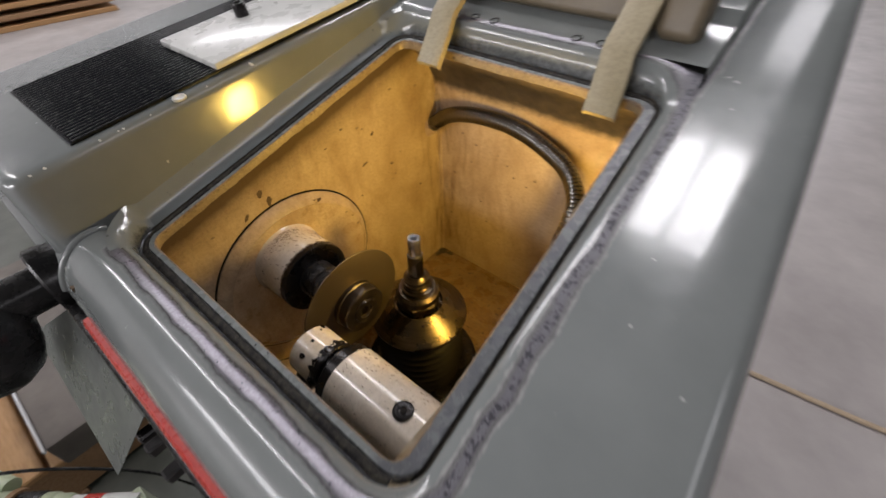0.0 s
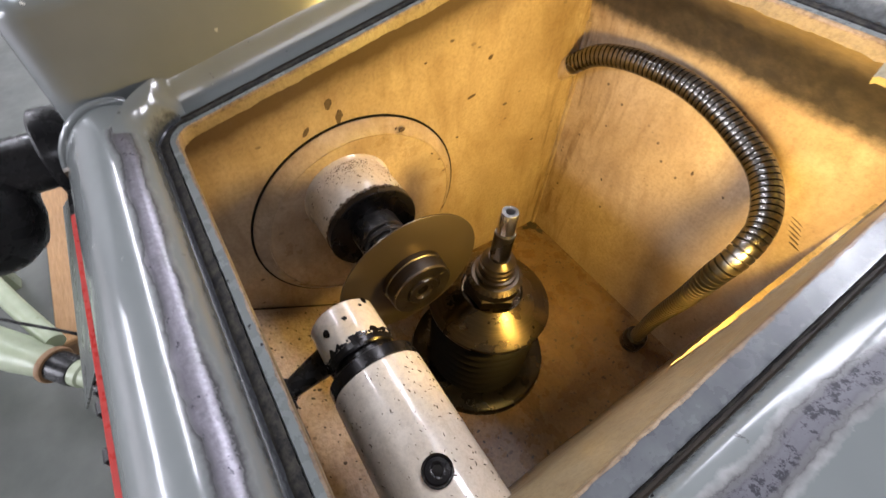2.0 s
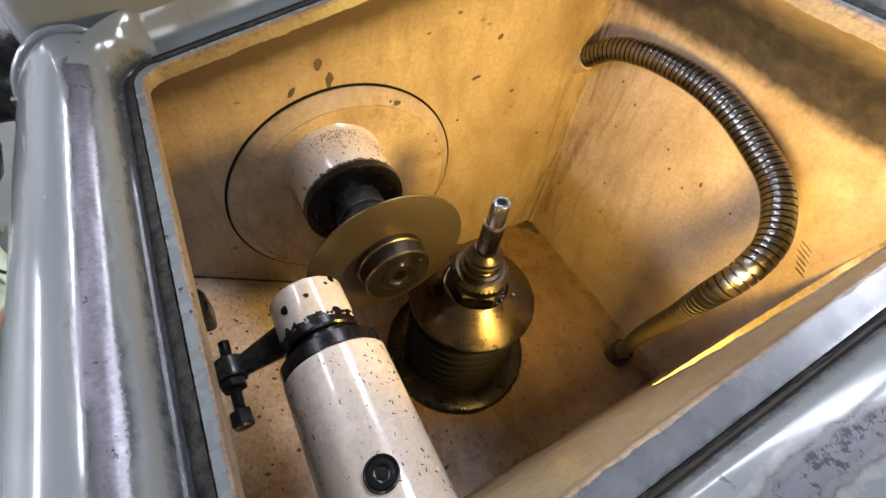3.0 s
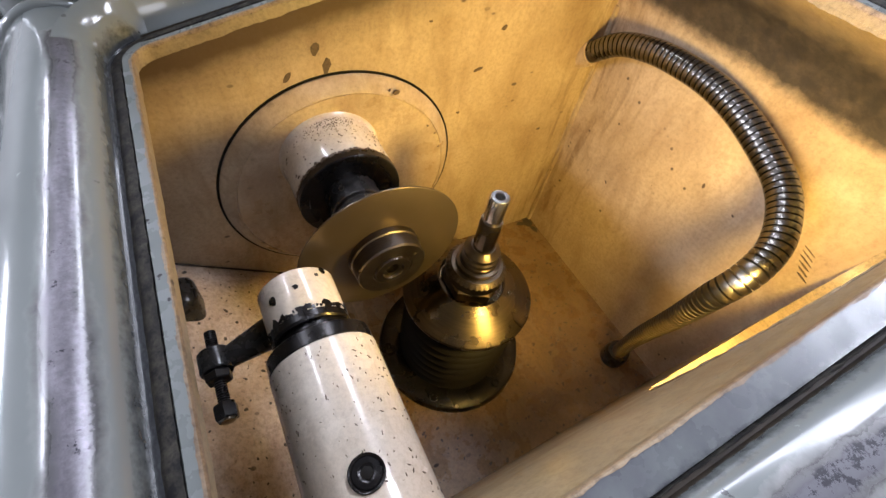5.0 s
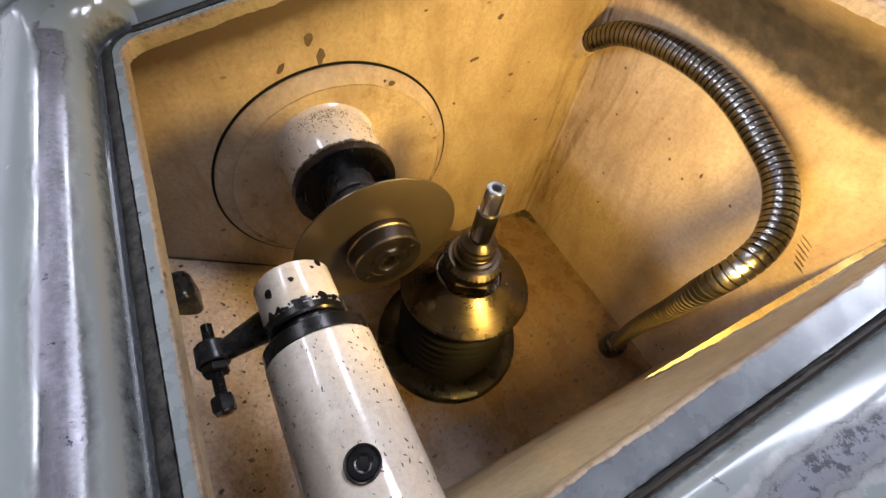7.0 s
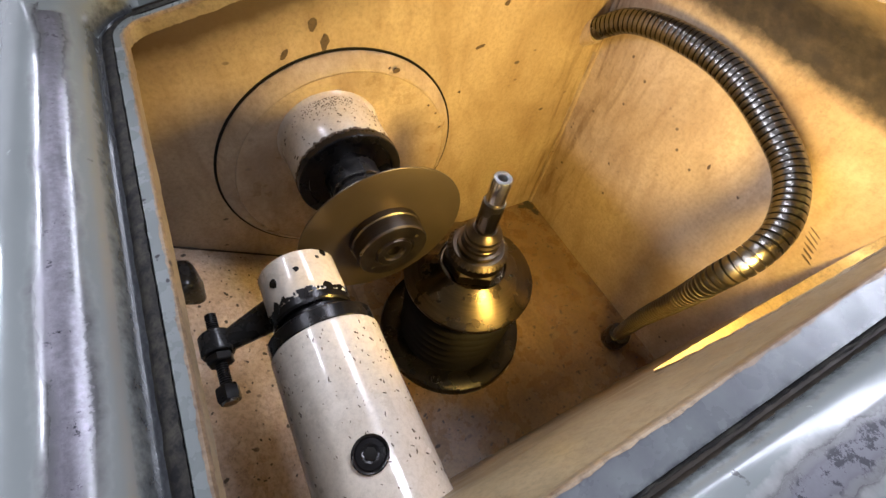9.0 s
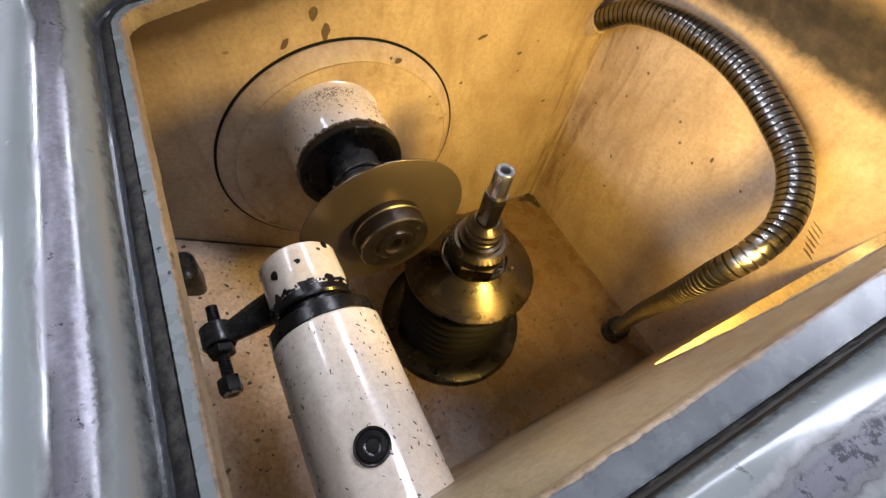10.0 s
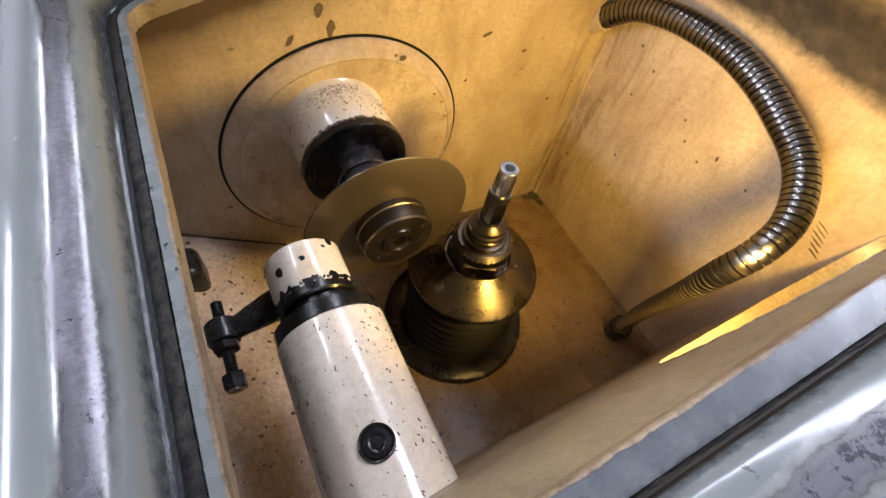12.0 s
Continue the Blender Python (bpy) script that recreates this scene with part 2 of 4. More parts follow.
bright_steel = metal_mat("bright_steel", (0.70, 0.70, 0.69), (0.78, 0.78, 0.77), 0.17, 20, bump=0.0)
steel_x = metal_mat("steel_turned", (0.095, 0.08, 0.07), (0.15, 0.128, 0.112), 0.36, 120, (8, 0.3, 0.3), 0.03)
oily_steel = metal_mat("oily_steel", (0.062, 0.049, 0.036), (0.115, 0.092, 0.066), 0.33, 50)
shaft_steel = metal_mat("shaft_steel", (0.12, 0.105, 0.085), (0.18, 0.155, 0.125), 0.24, 30, bump=0.0)
cone_steel = metal_mat("cone_steel", (0.085, 0.066, 0.044), (0.13, 0.102, 0.068), 0.28, 60, (0.4, 0.4, 8), 0.03)
wheel_mat = metal_mat("wheel_bond", (0.090, 0.068, 0.046), (0.108, 0.082, 0.056), 0.34, 6, bump=0.0, metal=0.65)
hose_steel = metal_mat("hose_steel", (0.15, 0.142, 0.134), (0.22, 0.206, 0.19), 0.27, 14, bump=0.0)
hn = Nodes(hose_steel)
low = hn.ramp(hn.math("ADD", hn.xyz()[2], hn.math("MULTIPLY", hn.math("SUBTRACT", hn.noise(30, 5), 0.5), 0.08)), [(0.86, 1.0), (0.97, 0.0)])
hn.colour(hn.mix(low, hn.mix(hn.noise(14, 4), (0.15, 0.142, 0.134), (0.22, 0.206, 0.19)), (0.085, 0.064, 0.038)))
hn.rough(hn.mix(low, 0.27, 0.46))
gap_dark = plain_mat("gap_dark", (0.03, 0.024, 0.018), (0.06, 0.045, 0.03), 0.6, 90)
recess_cream = cream_paint("recess_cream", (0.42, 0.31, 0.17), (0.16, 0.11, 0.06), 0.9, 1.0, 0.5)
bellows_rubber = plain_mat("bellows_rubber", (0.007, 0.0065, 0.006), (0.014, 0.012, 0.010), 0.52, 40, 0.1)
gasket_rubber = plain_mat("gasket_rubber", (0.014, 0.013, 0.014), (0.050, 0.045, 0.038), 0.62, 45, 0.5, 0.002)
gasket_rubber.node_tree.nodes["Principled BSDF"].inputs["Specular IOR Level"].default_value = 0.12
bellows_rubber.node_tree.nodes["Principled BSDF"].inputs["Specular IOR Level"].default_value = 0.1
gn = Nodes(gasket_rubber)
gc = gn.mix(gn.ramp(gn.noise(140, 6, 0.75), [(0.4, 0.0), (0.62, 1.0)]), (0.020, 0.019, 0.020), (0.068, 0.062, 0.050))
gc = gn.mix(gn.ramp(gn.noise(26, 7, 0.75, shift=(4, 8, 2)), [(0.46, 0.0), (0.66, 0.75)]), gc, (0.016, 0.015, 0.016))
gn.colour(gc)
mat_rubber = plain_mat("mat_rubber", (0.011, 0.012, 0.014), (0.016, 0.017, 0.019), 0.22, 60, 0.0)
mat_rubber.node_tree.nodes["Principled BSDF"].inputs["Specular IOR Level"].default_value = 0.10
red_paint = plain_mat("red_paint", (0.45, 0.025, 0.02), (0.55, 0.05, 0.035), 0.3, 80, 0.1)
guard_grey = plain_mat("guard_plastic", (0.085, 0.092, 0.086), (0.12, 0.127, 0.12), 0.3, 14, 0.05)
frosted = plain_mat("frosted_acrylic", (0.52, 0.53, 0.50), (0.62, 0.62, 0.59), 0.28, 14, 0.05, coat=0.3)
arm_cream = cream_paint("arm_cream", (0.40, 0.34, 0.22), (0.27, 0.22, 0.13), 0.5, 0.4, 0.45)
lid_paint = plain_mat("lid_paint", (0.12, 0.095, 0.06), (0.19, 0.15, 0.10), 0.45, 12)
concrete = plain_mat("concrete_floor", (0.30, 0.275, 0.265), (0.42, 0.39, 0.375), 0.40, 2.2, 0.1, 0.003)
green_floor_mat = plain_mat("green_floor_paint", (0.07, 0.077, 0.065), (0.115, 0.12, 0.104), 0.4, 5, 0.1)
wall_mat = plain_mat("hall_wall_paint", (0.52, 0.52, 0.52), (0.60, 0.60, 0.60), 0.7, 2)
roof_mat = plain_mat("hall_roof_sheet", (0.11, 0.105, 0.10), (0.15, 0.145, 0.14), 0.6, 2)
cable_mat = plain_mat("cable_jacket", (0.36, 0.27, 0.18), (0.44, 0.34, 0.24), 0.5, 60)
wood_mat = plain_mat("pallet_wood", (0.34, 0.175, 0.07), (0.50, 0.29, 0.13), 0.6, 18, 0.4, 0.002, (1, 8, 8))
brown_wood = plain_mat("brown_wood", (0.24, 0.13, 0.06), (0.36, 0.21, 0.11), 0.6, 18, 0.4, 0.002, (1, 8, 8))
pale_green = plain_mat("pale_green_paint", (0.32, 0.37, 0.24), (0.42, 0.46, 0.32), 0.35, 20, 0.1)
carton = plain_mat("dark_crate", (0.10, 0.085, 0.075), (0.15, 0.13, 0.11), 0.6, 9)
paper_mat = plain_mat("paper_label", (0.6, 0.6, 0.58), (0.66, 0.65, 0.63), 0.6, 60)

# ---- mesh helpers ----


def finish(name, bm, material, parent=None, label="", angle=32):
    me = bpy.data.meshes.new(name)
    bmesh.ops.recalc_face_normals(bm, faces=bm.faces)
    bm.to_mesh(me)
    bm.free()
    me.materials.append(material)
    me.polygons.foreach_set("use_smooth", [True] * len(me.polygons))
    me.set_sharp_from_angle(angle=radians(angle))
    ob = new(name, me)
    if parent is not None:
        ob.parent = parent
    if label:
        ob["label"] = label
    return ob


def part(name, bm, material, parent, label=""):
    return finish(name, bm, material, parent, label)


def thing(name, label, category, group="", kind="", at=(0, 0, 0)):
    ob = new(name)
    ob.location = at
    ob.empty_display_size = 0.02
    return tagged(ob, label, category, group, kind)


def box(x0, x1, y0, y1, z0, z1, bevel=0.0, seg=2, m=None):
    bm = bmesh.new()
    bmesh.ops.create_cube(bm, size=1.0)
    for v in bm.verts:
        v.co = Vector(((x0 + x1) / 2 + v.co.x * (x1 - x0), (y0 + y1) / 2 + v.co.y * (y1 - y0), (z0 + z1) / 2 + v.co.z * (z1 - z0)))
    if bevel > 0:
        bmesh.ops.bevel(bm, geom=list(bm.edges), offset=bevel, segments=seg, affect="EDGES", profile=0.5)
    if m is not None:
        bm.transform(m)
    return bm


def lathe(profile, m, segs=48):
    """Turns (radius, height) rows about the local z axis; m places it."""
    bm = bmesh.new()
    rings = []
    for r, h in profile:
        if r < 1e-6:
            rings.append([bm.verts.new((0, 0, h))])
        else:
            rings.append([bm.verts.new((r * math.cos(2 * math.pi * k / segs), r * math.sin(2 * math.pi * k / segs), h)) for k in range(segs)])
    for a, b in zip(rings, rings[1:]):
        for k in range(segs):
            j = (k + 1) % segs
            if len(a) == 1 and len(b) == 1:
                continue
            if len(a) == 1:
                bm.faces.new((a[0], b[k], b[j]))
            elif len(b) == 1:
                bm.faces.new((a[k], a[j], b[0]))
            else:
                bm.faces.new((a[k], a[j], b[j], b[k]))
    bm.transform(m)
    return bm


def along_x(x, y, z):
    """Local z runs along the world's x."""
    return Matrix.Translation((x, y, z)) @ Matrix.Rotation(radians(90), 4, "Y")


def grid(rows, closed=False):
    """Faces between rows of places of one length."""
    bm = bmesh.new()
    vs = [[bm.verts.new(p) for p in row] for row in rows]
    n = len(rows)
    for i in range(n if closed else n - 1):
        a, b = vs[i], vs[(i + 1) % n]
        for k in range(len(a) - 1):
            bm.faces.new((a[k], a[k + 1], b[k + 1], b[k]))
    return bm


def spline(points, n=10):
    p = [Vector(q) for q in points]
    p = [2 * p[0] - p[1], *p, 2 * p[-1] - p[-2]]
    out = []
    for i in range(1, len(p) - 2):
        a, b, c, d = p[i - 1:i + 3]
        for k in range(n):
            t = k / n
            out.append(0.5 * (2 * b + (c - a) * t + (2 * a - 5 * b + 4 * c - d) * t * t + (3 * b - a - 3 * c + d) * t ** 3))
    out.append(p[-2])
    return out


def tube(points, radius, segs=12, caps=True):
    """A tube along points; radius: a number or a function of the way along it."""
    bm = bmesh.new()
    up = Vector((0.13, 0.21, 0.97))
    rings, way = [], 0.0
    for i, p in enumerate(points):
        d = (points[min(i + 1, len(points) - 1)] - points[max(i - 1, 0)]).normalized()
        if i:
            way += (p - points[i - 1]).length
        side = d.cross(up).normalized()
        up = side.cross(d).normalized()
        r = radius(way) if callable(radius) else radius
        rings.append([bm.verts.new(p + r * (math.cos(2 * math.pi * k / segs) * side + math.sin(2 * math.pi * k / segs) * up)) for k in range(segs)])
    for a, b in zip(rings, rings[1:]):
        for k in range(segs):
            j = (k + 1) % segs
            bm.faces.new((a[k], a[j], b[j], b[k]))
    if caps:
        bm.faces.new(rings[0])
        bm.faces.new(rings[-1])
    return bm


def even(points, step):
    """The same way in even steps."""
    out, left = [points[0]], step
    for a, b in zip(points, points[1:]):
        d = (b - a).length
        while left <= d:
            out.append(a + (b - a) * (left / d))
            left += step
        left -= d
    return out


def hexagon(r, h, m):
    bm = lathe([(0, 0), (r * 0.9, 0), (r, h * 0.15), (r, h * 0.85), (r * 0.9, h), (0, h)], m, 6)
    return bm


def patch(rng, u, v, at, size, stretch=1.0, turn=0.0, lift=0.0004, n=9):
    """A thin irregular flake spanned by the directions u and v."""
    bm = bmesh.new()
    w = u.cross(v).normalized()
    lo, hi = [], []
    for k in range(n):
        a = 2 * math.pi * k / n
        r = size * rng.uniform(0.55, 1.0)
        x, y = r * math.cos(a) * stretch, r * math.sin(a)
        x, y = x * math.cos(turn) - y * math.sin(turn), x * math.sin(turn) + y * math.cos(turn)
        p = at + u * x + v * y
        lo.append(bm.verts.new(p - w * 0.0006))
        hi.append(bm.verts.new(p + w * lift))
    bm.faces.new(hi)
    bm.faces.new(lo[::-1])
    for k in range(n):
        j = (k + 1) % n
        bm.faces.new((lo[k], lo[j], hi[j], hi[k]))
    return bm


# ---- the hall ----
floor = finish("floor", box(-14, 14, -14, 14, -0.1, 0.0), concrete)
tagged(floor, "worn grey concrete workshop floor", "floor", kind="structure")
green = finish("floor_paint", box(-7.0, 0.66, -3.4, -0.10, 0.0, 0.004), green_floor_mat)
tagged(green, "green-grey painted strip of the workshop floor", "floor", kind="structure")
for nm, b in (("wall_east", (14, 14.2, -14, 14, 0, 6.1)), ("wall_west", (-14.2, -14, -14, 14, 0, 6.1))):
    tagged(finish(nm, box(*b), wall_mat), "plain pale grey wall of the workshop", "wall", kind="structure")


def joined(pieces):
    bm = bmesh.new()
    for b in pieces:
        tmp = bpy.data.meshes.new("tmp")
        b.to_mesh(tmp)
        b.free()
        bm.from_mesh(tmp)
        bpy.data.meshes.remove(tmp)
    return bm


a, b, c, d = BAND
for nm, y in (("wall_south", -14.2), ("wall_north", 14.0)):
    bm = joined([box(-14, 14, y, y + 0.2, 0, c), box(-14, 14, y, y + 0.2, d, 6.1), box(-14, a, y, y + 0.2, c, d), box(b, 14, y, y + 0.2, c, d)])
    tagged(finish(nm, bm, wall_mat), "plain pale grey workshop wall with a long window opening", "wall", kind="structure")
# roof with its openings left free
HOLES = [h[:4] for h in SKYLIGHTS]
xs = sorted({-14.2, 14.2, *[h[0] for h in HOLES], *[h[1] for h in HOLES]})
ys = sorted({-14.2, 14.2, *[h[2] for h in HOLES], *[h[3] for h in HOLES]})
pieces = []
for x0, x1 in zip(xs, xs[1:]):
    for y0, y1 in zip(ys, ys[1:]):
        mx, my = (x0 + x1) / 2, (y0 + y1) / 2
        if not any(h[0] < mx < h[1] and h[2] < my < h[3] for h in HOLES):
            pieces.append(box(x0, x1, y0, y1, 6.03, 6.2))
bm = joined(pieces)
tagged(finish("ceiling", bm, roof_mat), "grey sheet roof of the workshop with skylight openings", "ceiling", kind="structure")

# ---- the grinder ----
grinder = thing("tool_grinder", "grey-green enamelled tool grinder with an open cream-painted grinding tank", "grinding machine")
SLOPE, LIP, LX = 0.26, 1.028, -0.034
X0, X1, Y0, Y1, RC = 0.006, 0.4290, 0.0100, 0.497, 0.017
XF = 0.4442  # the lip tapers towards the rear


def rim_z(y):
    return LIP + SLOPE * y


def lip_x(y):
    """The lip's place on the table's side."""
    t = min(1.0, max(0.0, (y - Y0 - RC) / (Y1 - Y0 - 2 * RC)))
    return XF + (X1 - XF) * t


D_IN = [0, 0.0064, 0.0071, 0.0077]
OUT_D = [0.0188, 0.0196, 0.0212, 0.0228, 0.0245, 0.0262, 0.0282, 0.0300, 0.0325, 0.0360, 0.0425]
OUT_H = [0, 0.36, 0.57, 0.685, 0.755, 0.805, 0.855, 0.895, 0.937, 0.978, 1]
FRONT_D = D_IN + OUT_D
FRONT_Z = [1.0306, 1.0306, 1.0295, 1.0256] + [1.0256 + 0.0289 * h for h in OUT_H]
PROFILE = {
    "front": (FRONT_D, [z - rim_z(Y0 - d) for d, z in zip(FRONT_D, FRONT_Z)]),
    "right": ([0, 0.0143, 0.0149, 0.0153] + OUT_D, [0, 0, -0.001, -0.005] + [-0.005 + 0.0195 * h for h in OUT_H]),
    "back": (FRONT_D, [0, 0, -0.001, -0.005] + [-0.005 + 0.037 * h for h in OUT_H]),
    "left": (D_IN + [0.0188, 0.0210, 0.0235, 0.0260, 0.0285, 0.0310, 0.0335, 0.0368, 0.0395, 0.0425, 0.0470], [0, 0, -0.001, -0.005, -0.005, -0.0028, -0.001, 0.0005, 0.002, 0.0045, 0.008, 0.014, 0.0195, 0.026, 0.033]),
}
K = len(FRONT_D)


def perimeter():
    """Round the lip: (place, outward way, side a, side b, share of b, centre of a bend or None, way along)."""
    out, s = [], 0.0
    lines = [("front", (X0 + RC, Y0), (XF - RC, Y0), (0, -1)), ("right", (XF, Y0 + RC), (X1, Y1 - RC), (1, 0)),
             ("back", (X1 - RC, Y1), (X0 + RC, Y1), (0, 1)), ("left", (X0, Y1 - RC), (X0, Y0 + RC), (-1, 0))]
    for i, (side, a, b, nrm) in enumerate(lines):
        nxt = lines[(i + 1) % 4]
        for k in range(17):
            t = k / 16
            out.append((Vector((a[0] + (b[0] - a[0]) * t, a[1] + (b[1] - a[1]) * t)), Vector(nrm), side, side, 0.0, False))
        c = Vector(b) - RC * Vector(nrm)
        a0 = math.atan2(nrm[1], nrm[0])
        for k in range(1, 10 if i < 3 else 11):
            t = k / 10
            ang = a0 + t * math.pi / 2
            d = Vector((math.cos(ang), math.sin(ang)))
            other = nxt[0]
            w = t if i < 3 else min(1.0, 3.5 * t)
            out.append((c + RC * d, d, side, other, w * w * (3 - 2 * w), i < 3))
    return out


rows, uvs, way, last = [], [], 0.0, None
for p, d, a, b, t, bend in perimeter():
    way += (p - last).length if last is not None else 0.0
    last = p
    row, urow = [], []
    for k in range(K):
        dd = PROFILE[a][0][k] * (1 - t) + PROFILE[b][0][k] * t
        hh = PROFILE[a][1][k] * (1 - t) + PROFILE[b][1][k] * t
        q = p + d * dd
        if bend and k == K - 1:
            q = (p - RC * d) + d * (RC + dd) / max(abs(d.x), abs(d.y))
        row.append((q.x, q.y, rim_z(q.y) + hh))
        front = (1 - t if a == "front" else 0.0) + (t if b == "front" else 0.0)
        shift = 0.0045 * min(1.0, front) if k > 6 else 0.0
        urow.append((dd + shift if a != "left" and b != "left" else min(dd, 0.027), way))
    rows.append(row)
    uvs.append(urow)


def grid_uv(rows, uvs):
    bm = grid(rows)
    lay = bm.loops.layers.uv.new("UVMap")
    n = len(rows[0])
    bm.verts.index_update()
    for f in bm.faces:
        for l in f.loops:
            i, k = divmod(l.vert.index, n)
            l[lay].uv = uvs[i][k]
    return bm


part("rim", grid_uv(rows, uvs), paint_worn, grinder, "glossy grey-green rim with its crest worn to bare metal")


def sweep_x(x0, x1, prof, steps=12):
    """prof: rows of (y, z, u)."""
    r, u = [], []
    for k in range(steps + 1):
        x = x0 + (x1 - x0) * k / steps
        r.append([(x, y, z) for y, z, _ in prof])
        u.append([(w + (0.0045 if w > 0.024 else 0.0), x) for _, _, w in prof])
    return grid_uv(r, u)


crest = [(Y0 - d, z, d) for d, z in ((0.0395, 1.0541), (0.0425, 1.0545), (0.052, 1.0541), (0.060, 1.0515), (0.068, 1.0470), (0.077, 1.0400), (0.086, 1.0300), (0.093, 1.019), (0.0975, 1.008), (0.100, 0.999))]
part("front_roll", sweep_x(-0.075, 0.66, crest), paint_worn, grinder)
inner = [(Y0 - d, z, d) for d, z in zip(FRONT_D[4:], FRONT_Z[4:])]
part("roll_end", sweep_x(-0.075, X0 + RC, inner, 4), paint_worn, grinder)
part("fillet", tube([Vector((LX + 0.002, y, z)) for y, z, _ in inner[6:] + crest[2:]], 0.005, 12), paint, grinder)
# red edge line and front apron under the roll
part("red_stripe", sweep_x(0.035, 0.66, [(-0.0880, 0.9990, 0), (-0.0955, 0.9970, 0), (-0.0985, 0.990, 0), (-0.0985, 0.979, 0), (-0.0955, 0.975, 0), (-0.0880, 0.974, 0)]), red_paint, grinder, "scratched red edge stripe")
part("front_apron", box(-0.40, 0.655, -0.088, -0.070, 0.08, 0.9985, 0.003), paint, grinder)


def out_x(y):
    return 0.640 - 0.072 * (y - 0.12)


# the table beside the tank
rows, uvs = [], []
for k in range(25):
    y = -0.0325 + (1.05 + 0.0325) * k / 24
    xo = out_x(y)
    xi = lip_x(y)
    prof = [(xi + 0.0395, 0.0142), (xi + 0.0425, 0.0145), (xi + 0.055, 0.0149), (xi + 0.09, 0.0152), (xi + 0.12, 0.0150), (xo - 0.022, 0.0140), (xo - 0.012, 0.0105), (xo - 0.005, 0.002), (xo, -0.012), (xo + 0.002, -0.04)]
    rows.append([(x, y, rim_z(y) + h) for x, h in prof])
    uvs.append([(x - xi, y) for x, h in prof])
part("side_table", grid_uv(rows, uvs), paint_worn, grinder, "sloping grey enamelled side table")
rows = []
for k in range(9):
    y = -0.088 + 1.138 * k / 8
    rows.append([(out_x(y) + 0.002, y, max(rim_z(y) - 0.04, 0.95)), (out_x(y) + 0.002, y, 0.08)])
part("side_apron", grid(rows), paint, grinder)
# hinge plate behind the opening
rows = []
for k in range(7):
    x = X0 - 0.04 + (X1 + 0.0425 - X0 + 0.04) * k / 6
    rows.append([(x, y, rim_z(y) + h) for y, h in ((Y1 + 0.0425, 0.032), (0.58, 0.032), (0.628, 0.032), (0.636, 0.036), (0.645, 0.046), (0.66, 0.048), (1.05, 0.03))])
rows.append([(x + 0.004, y, z - 0.008) for x, y, z in rows[-1]])
rows.append([(x + 0.001, y, z - 0.03) for x, y, z in rows[-1]])
hinge_plate = part("hinge_plate", grid(rows), paint, grinder)
for x in (0.125, 0.162, 0.299, 0.336):
    m = Matrix.Translation((x, 0.543, rim_z(0.543) + 0.0322)) @ Matrix.Rotation(math.atan(SLOPE), 4, "X")
    part("screw_hole", lathe([(0.0075, 0.0), (0.0075, 0.0006), (0.0062, 0.0008), (0.0055, -0.0005), (0.0, -0.0005)], m, 20), black_oxide, hinge_plate, "dark countersunk screw hole")
# gasket in the groove round the opening, flattened and frayed
INNER = {"front": 0.0078, "right": 0.0152, "back": 0.0078, "left": 0.0078}


def fine(steps=12):
    """The way round the lip in small steps: (place, outward way, inner edge of the groove)."""
    ring = perimeter()
    for i, (p, d, a, b, t, bend) in enumerate(ring):
        q, e, a2, b2, t2, bend2 = ring[(i + 1) % len(ring)]
        w0 = INNER[a] * (1 - t) + INNER[b] * t
        w1 = INNER[a2] * (1 - t2) + INNER[b2] * t2
        for k in range(steps):
            s_ = k / steps
            yield p.lerp(q, s_), d.lerp(e, s_).normalized(), w0 * (1 - s_) + w1 * s_


def fray(p, scale, seed):
    q = Vector((p.x * scale, p.y * scale, seed))
    return noise.noise(q) + 0.6 * noise.noise(q * 2.7) + 0.4 * noise.noise(q * 6.1)


rows, bed = [], []
for p, d, w in fine():
    i0 = w - 0.0002 + 0.0008 * fray(p, 160, 3.1)
    o0 = 0.0166 + 0.0008 * fray(p, 130, 8.7)
    lift = 0.0006 * fray(p, 45, 5.2)
    pts = []
    for dd, hh in ((i0, -0.0030), (i0 + 0.0004, 0.0005), (i0 * 0.65 + o0 * 0.35, 0.0010 + lift), (i0 * 0.3 + o0 * 0.7, 0.0005 + lift), (o0 - 0.0004, -0.0008), (o0, -0.0042)):
        q = p + d * dd
        pts.append((q.x, q.y, rim_z(q.y) + hh))
    rows.append(pts)
    pts = []
    for dd, hh in ((0.0140, -0.0044), (0.0184, -0.0042), (0.0193 + 0.0006 * fray(p, 200, 1.4), -0.0002)):
        q = p + d * dd
        pts.append((q.x, q.y, rim_z(q.y) + hh))
    bed.append(pts)
gasket = part("gasket", grid(rows, True), gasket_rubber, grinder, "flattened dark rubber gasket, frayed and oily")
part("groove_grime", grid(bed, True), gap_dark, gasket, "black oily grime in the groove")
# chipped cream edge of the lip
rows, skirt = [], []
for p, d, _ in fine():
    w1, w2 = 0.0008 + 0.0013 * fray(p, 70, 2.2), 0.0014 + 0.0016 * fray(p, 120, 7.7)
    rows.append([(p.x - d.x * o, p.y - d.y * o, rim_z(p.y) + h) for o, h in ((-max(w1, 0.0002), 0.0004), (0.0004, 0.0003), (0.0012, -0.0012), (0.0013, -0.002 - w2), (0.0006, -0.0022 - w2))])
    skirt.append([(p.x - d.x * o, p.y - d.y * o, rim_z(p.y) + h) for o, h in ((0.0008, -0.0008), (0.0012, -0.006), (0.0015, -0.0125 - 0.0014 * fray(p, 60, 4.4)))])
part("lip_edge", grid(rows, True), lip_cream, grinder, "chipped cream paint along the lip")
part("lip_skirt", grid(skirt, True), shaded_cream, grinder, "brown-stained cream edge under the lip, toned down for shade")

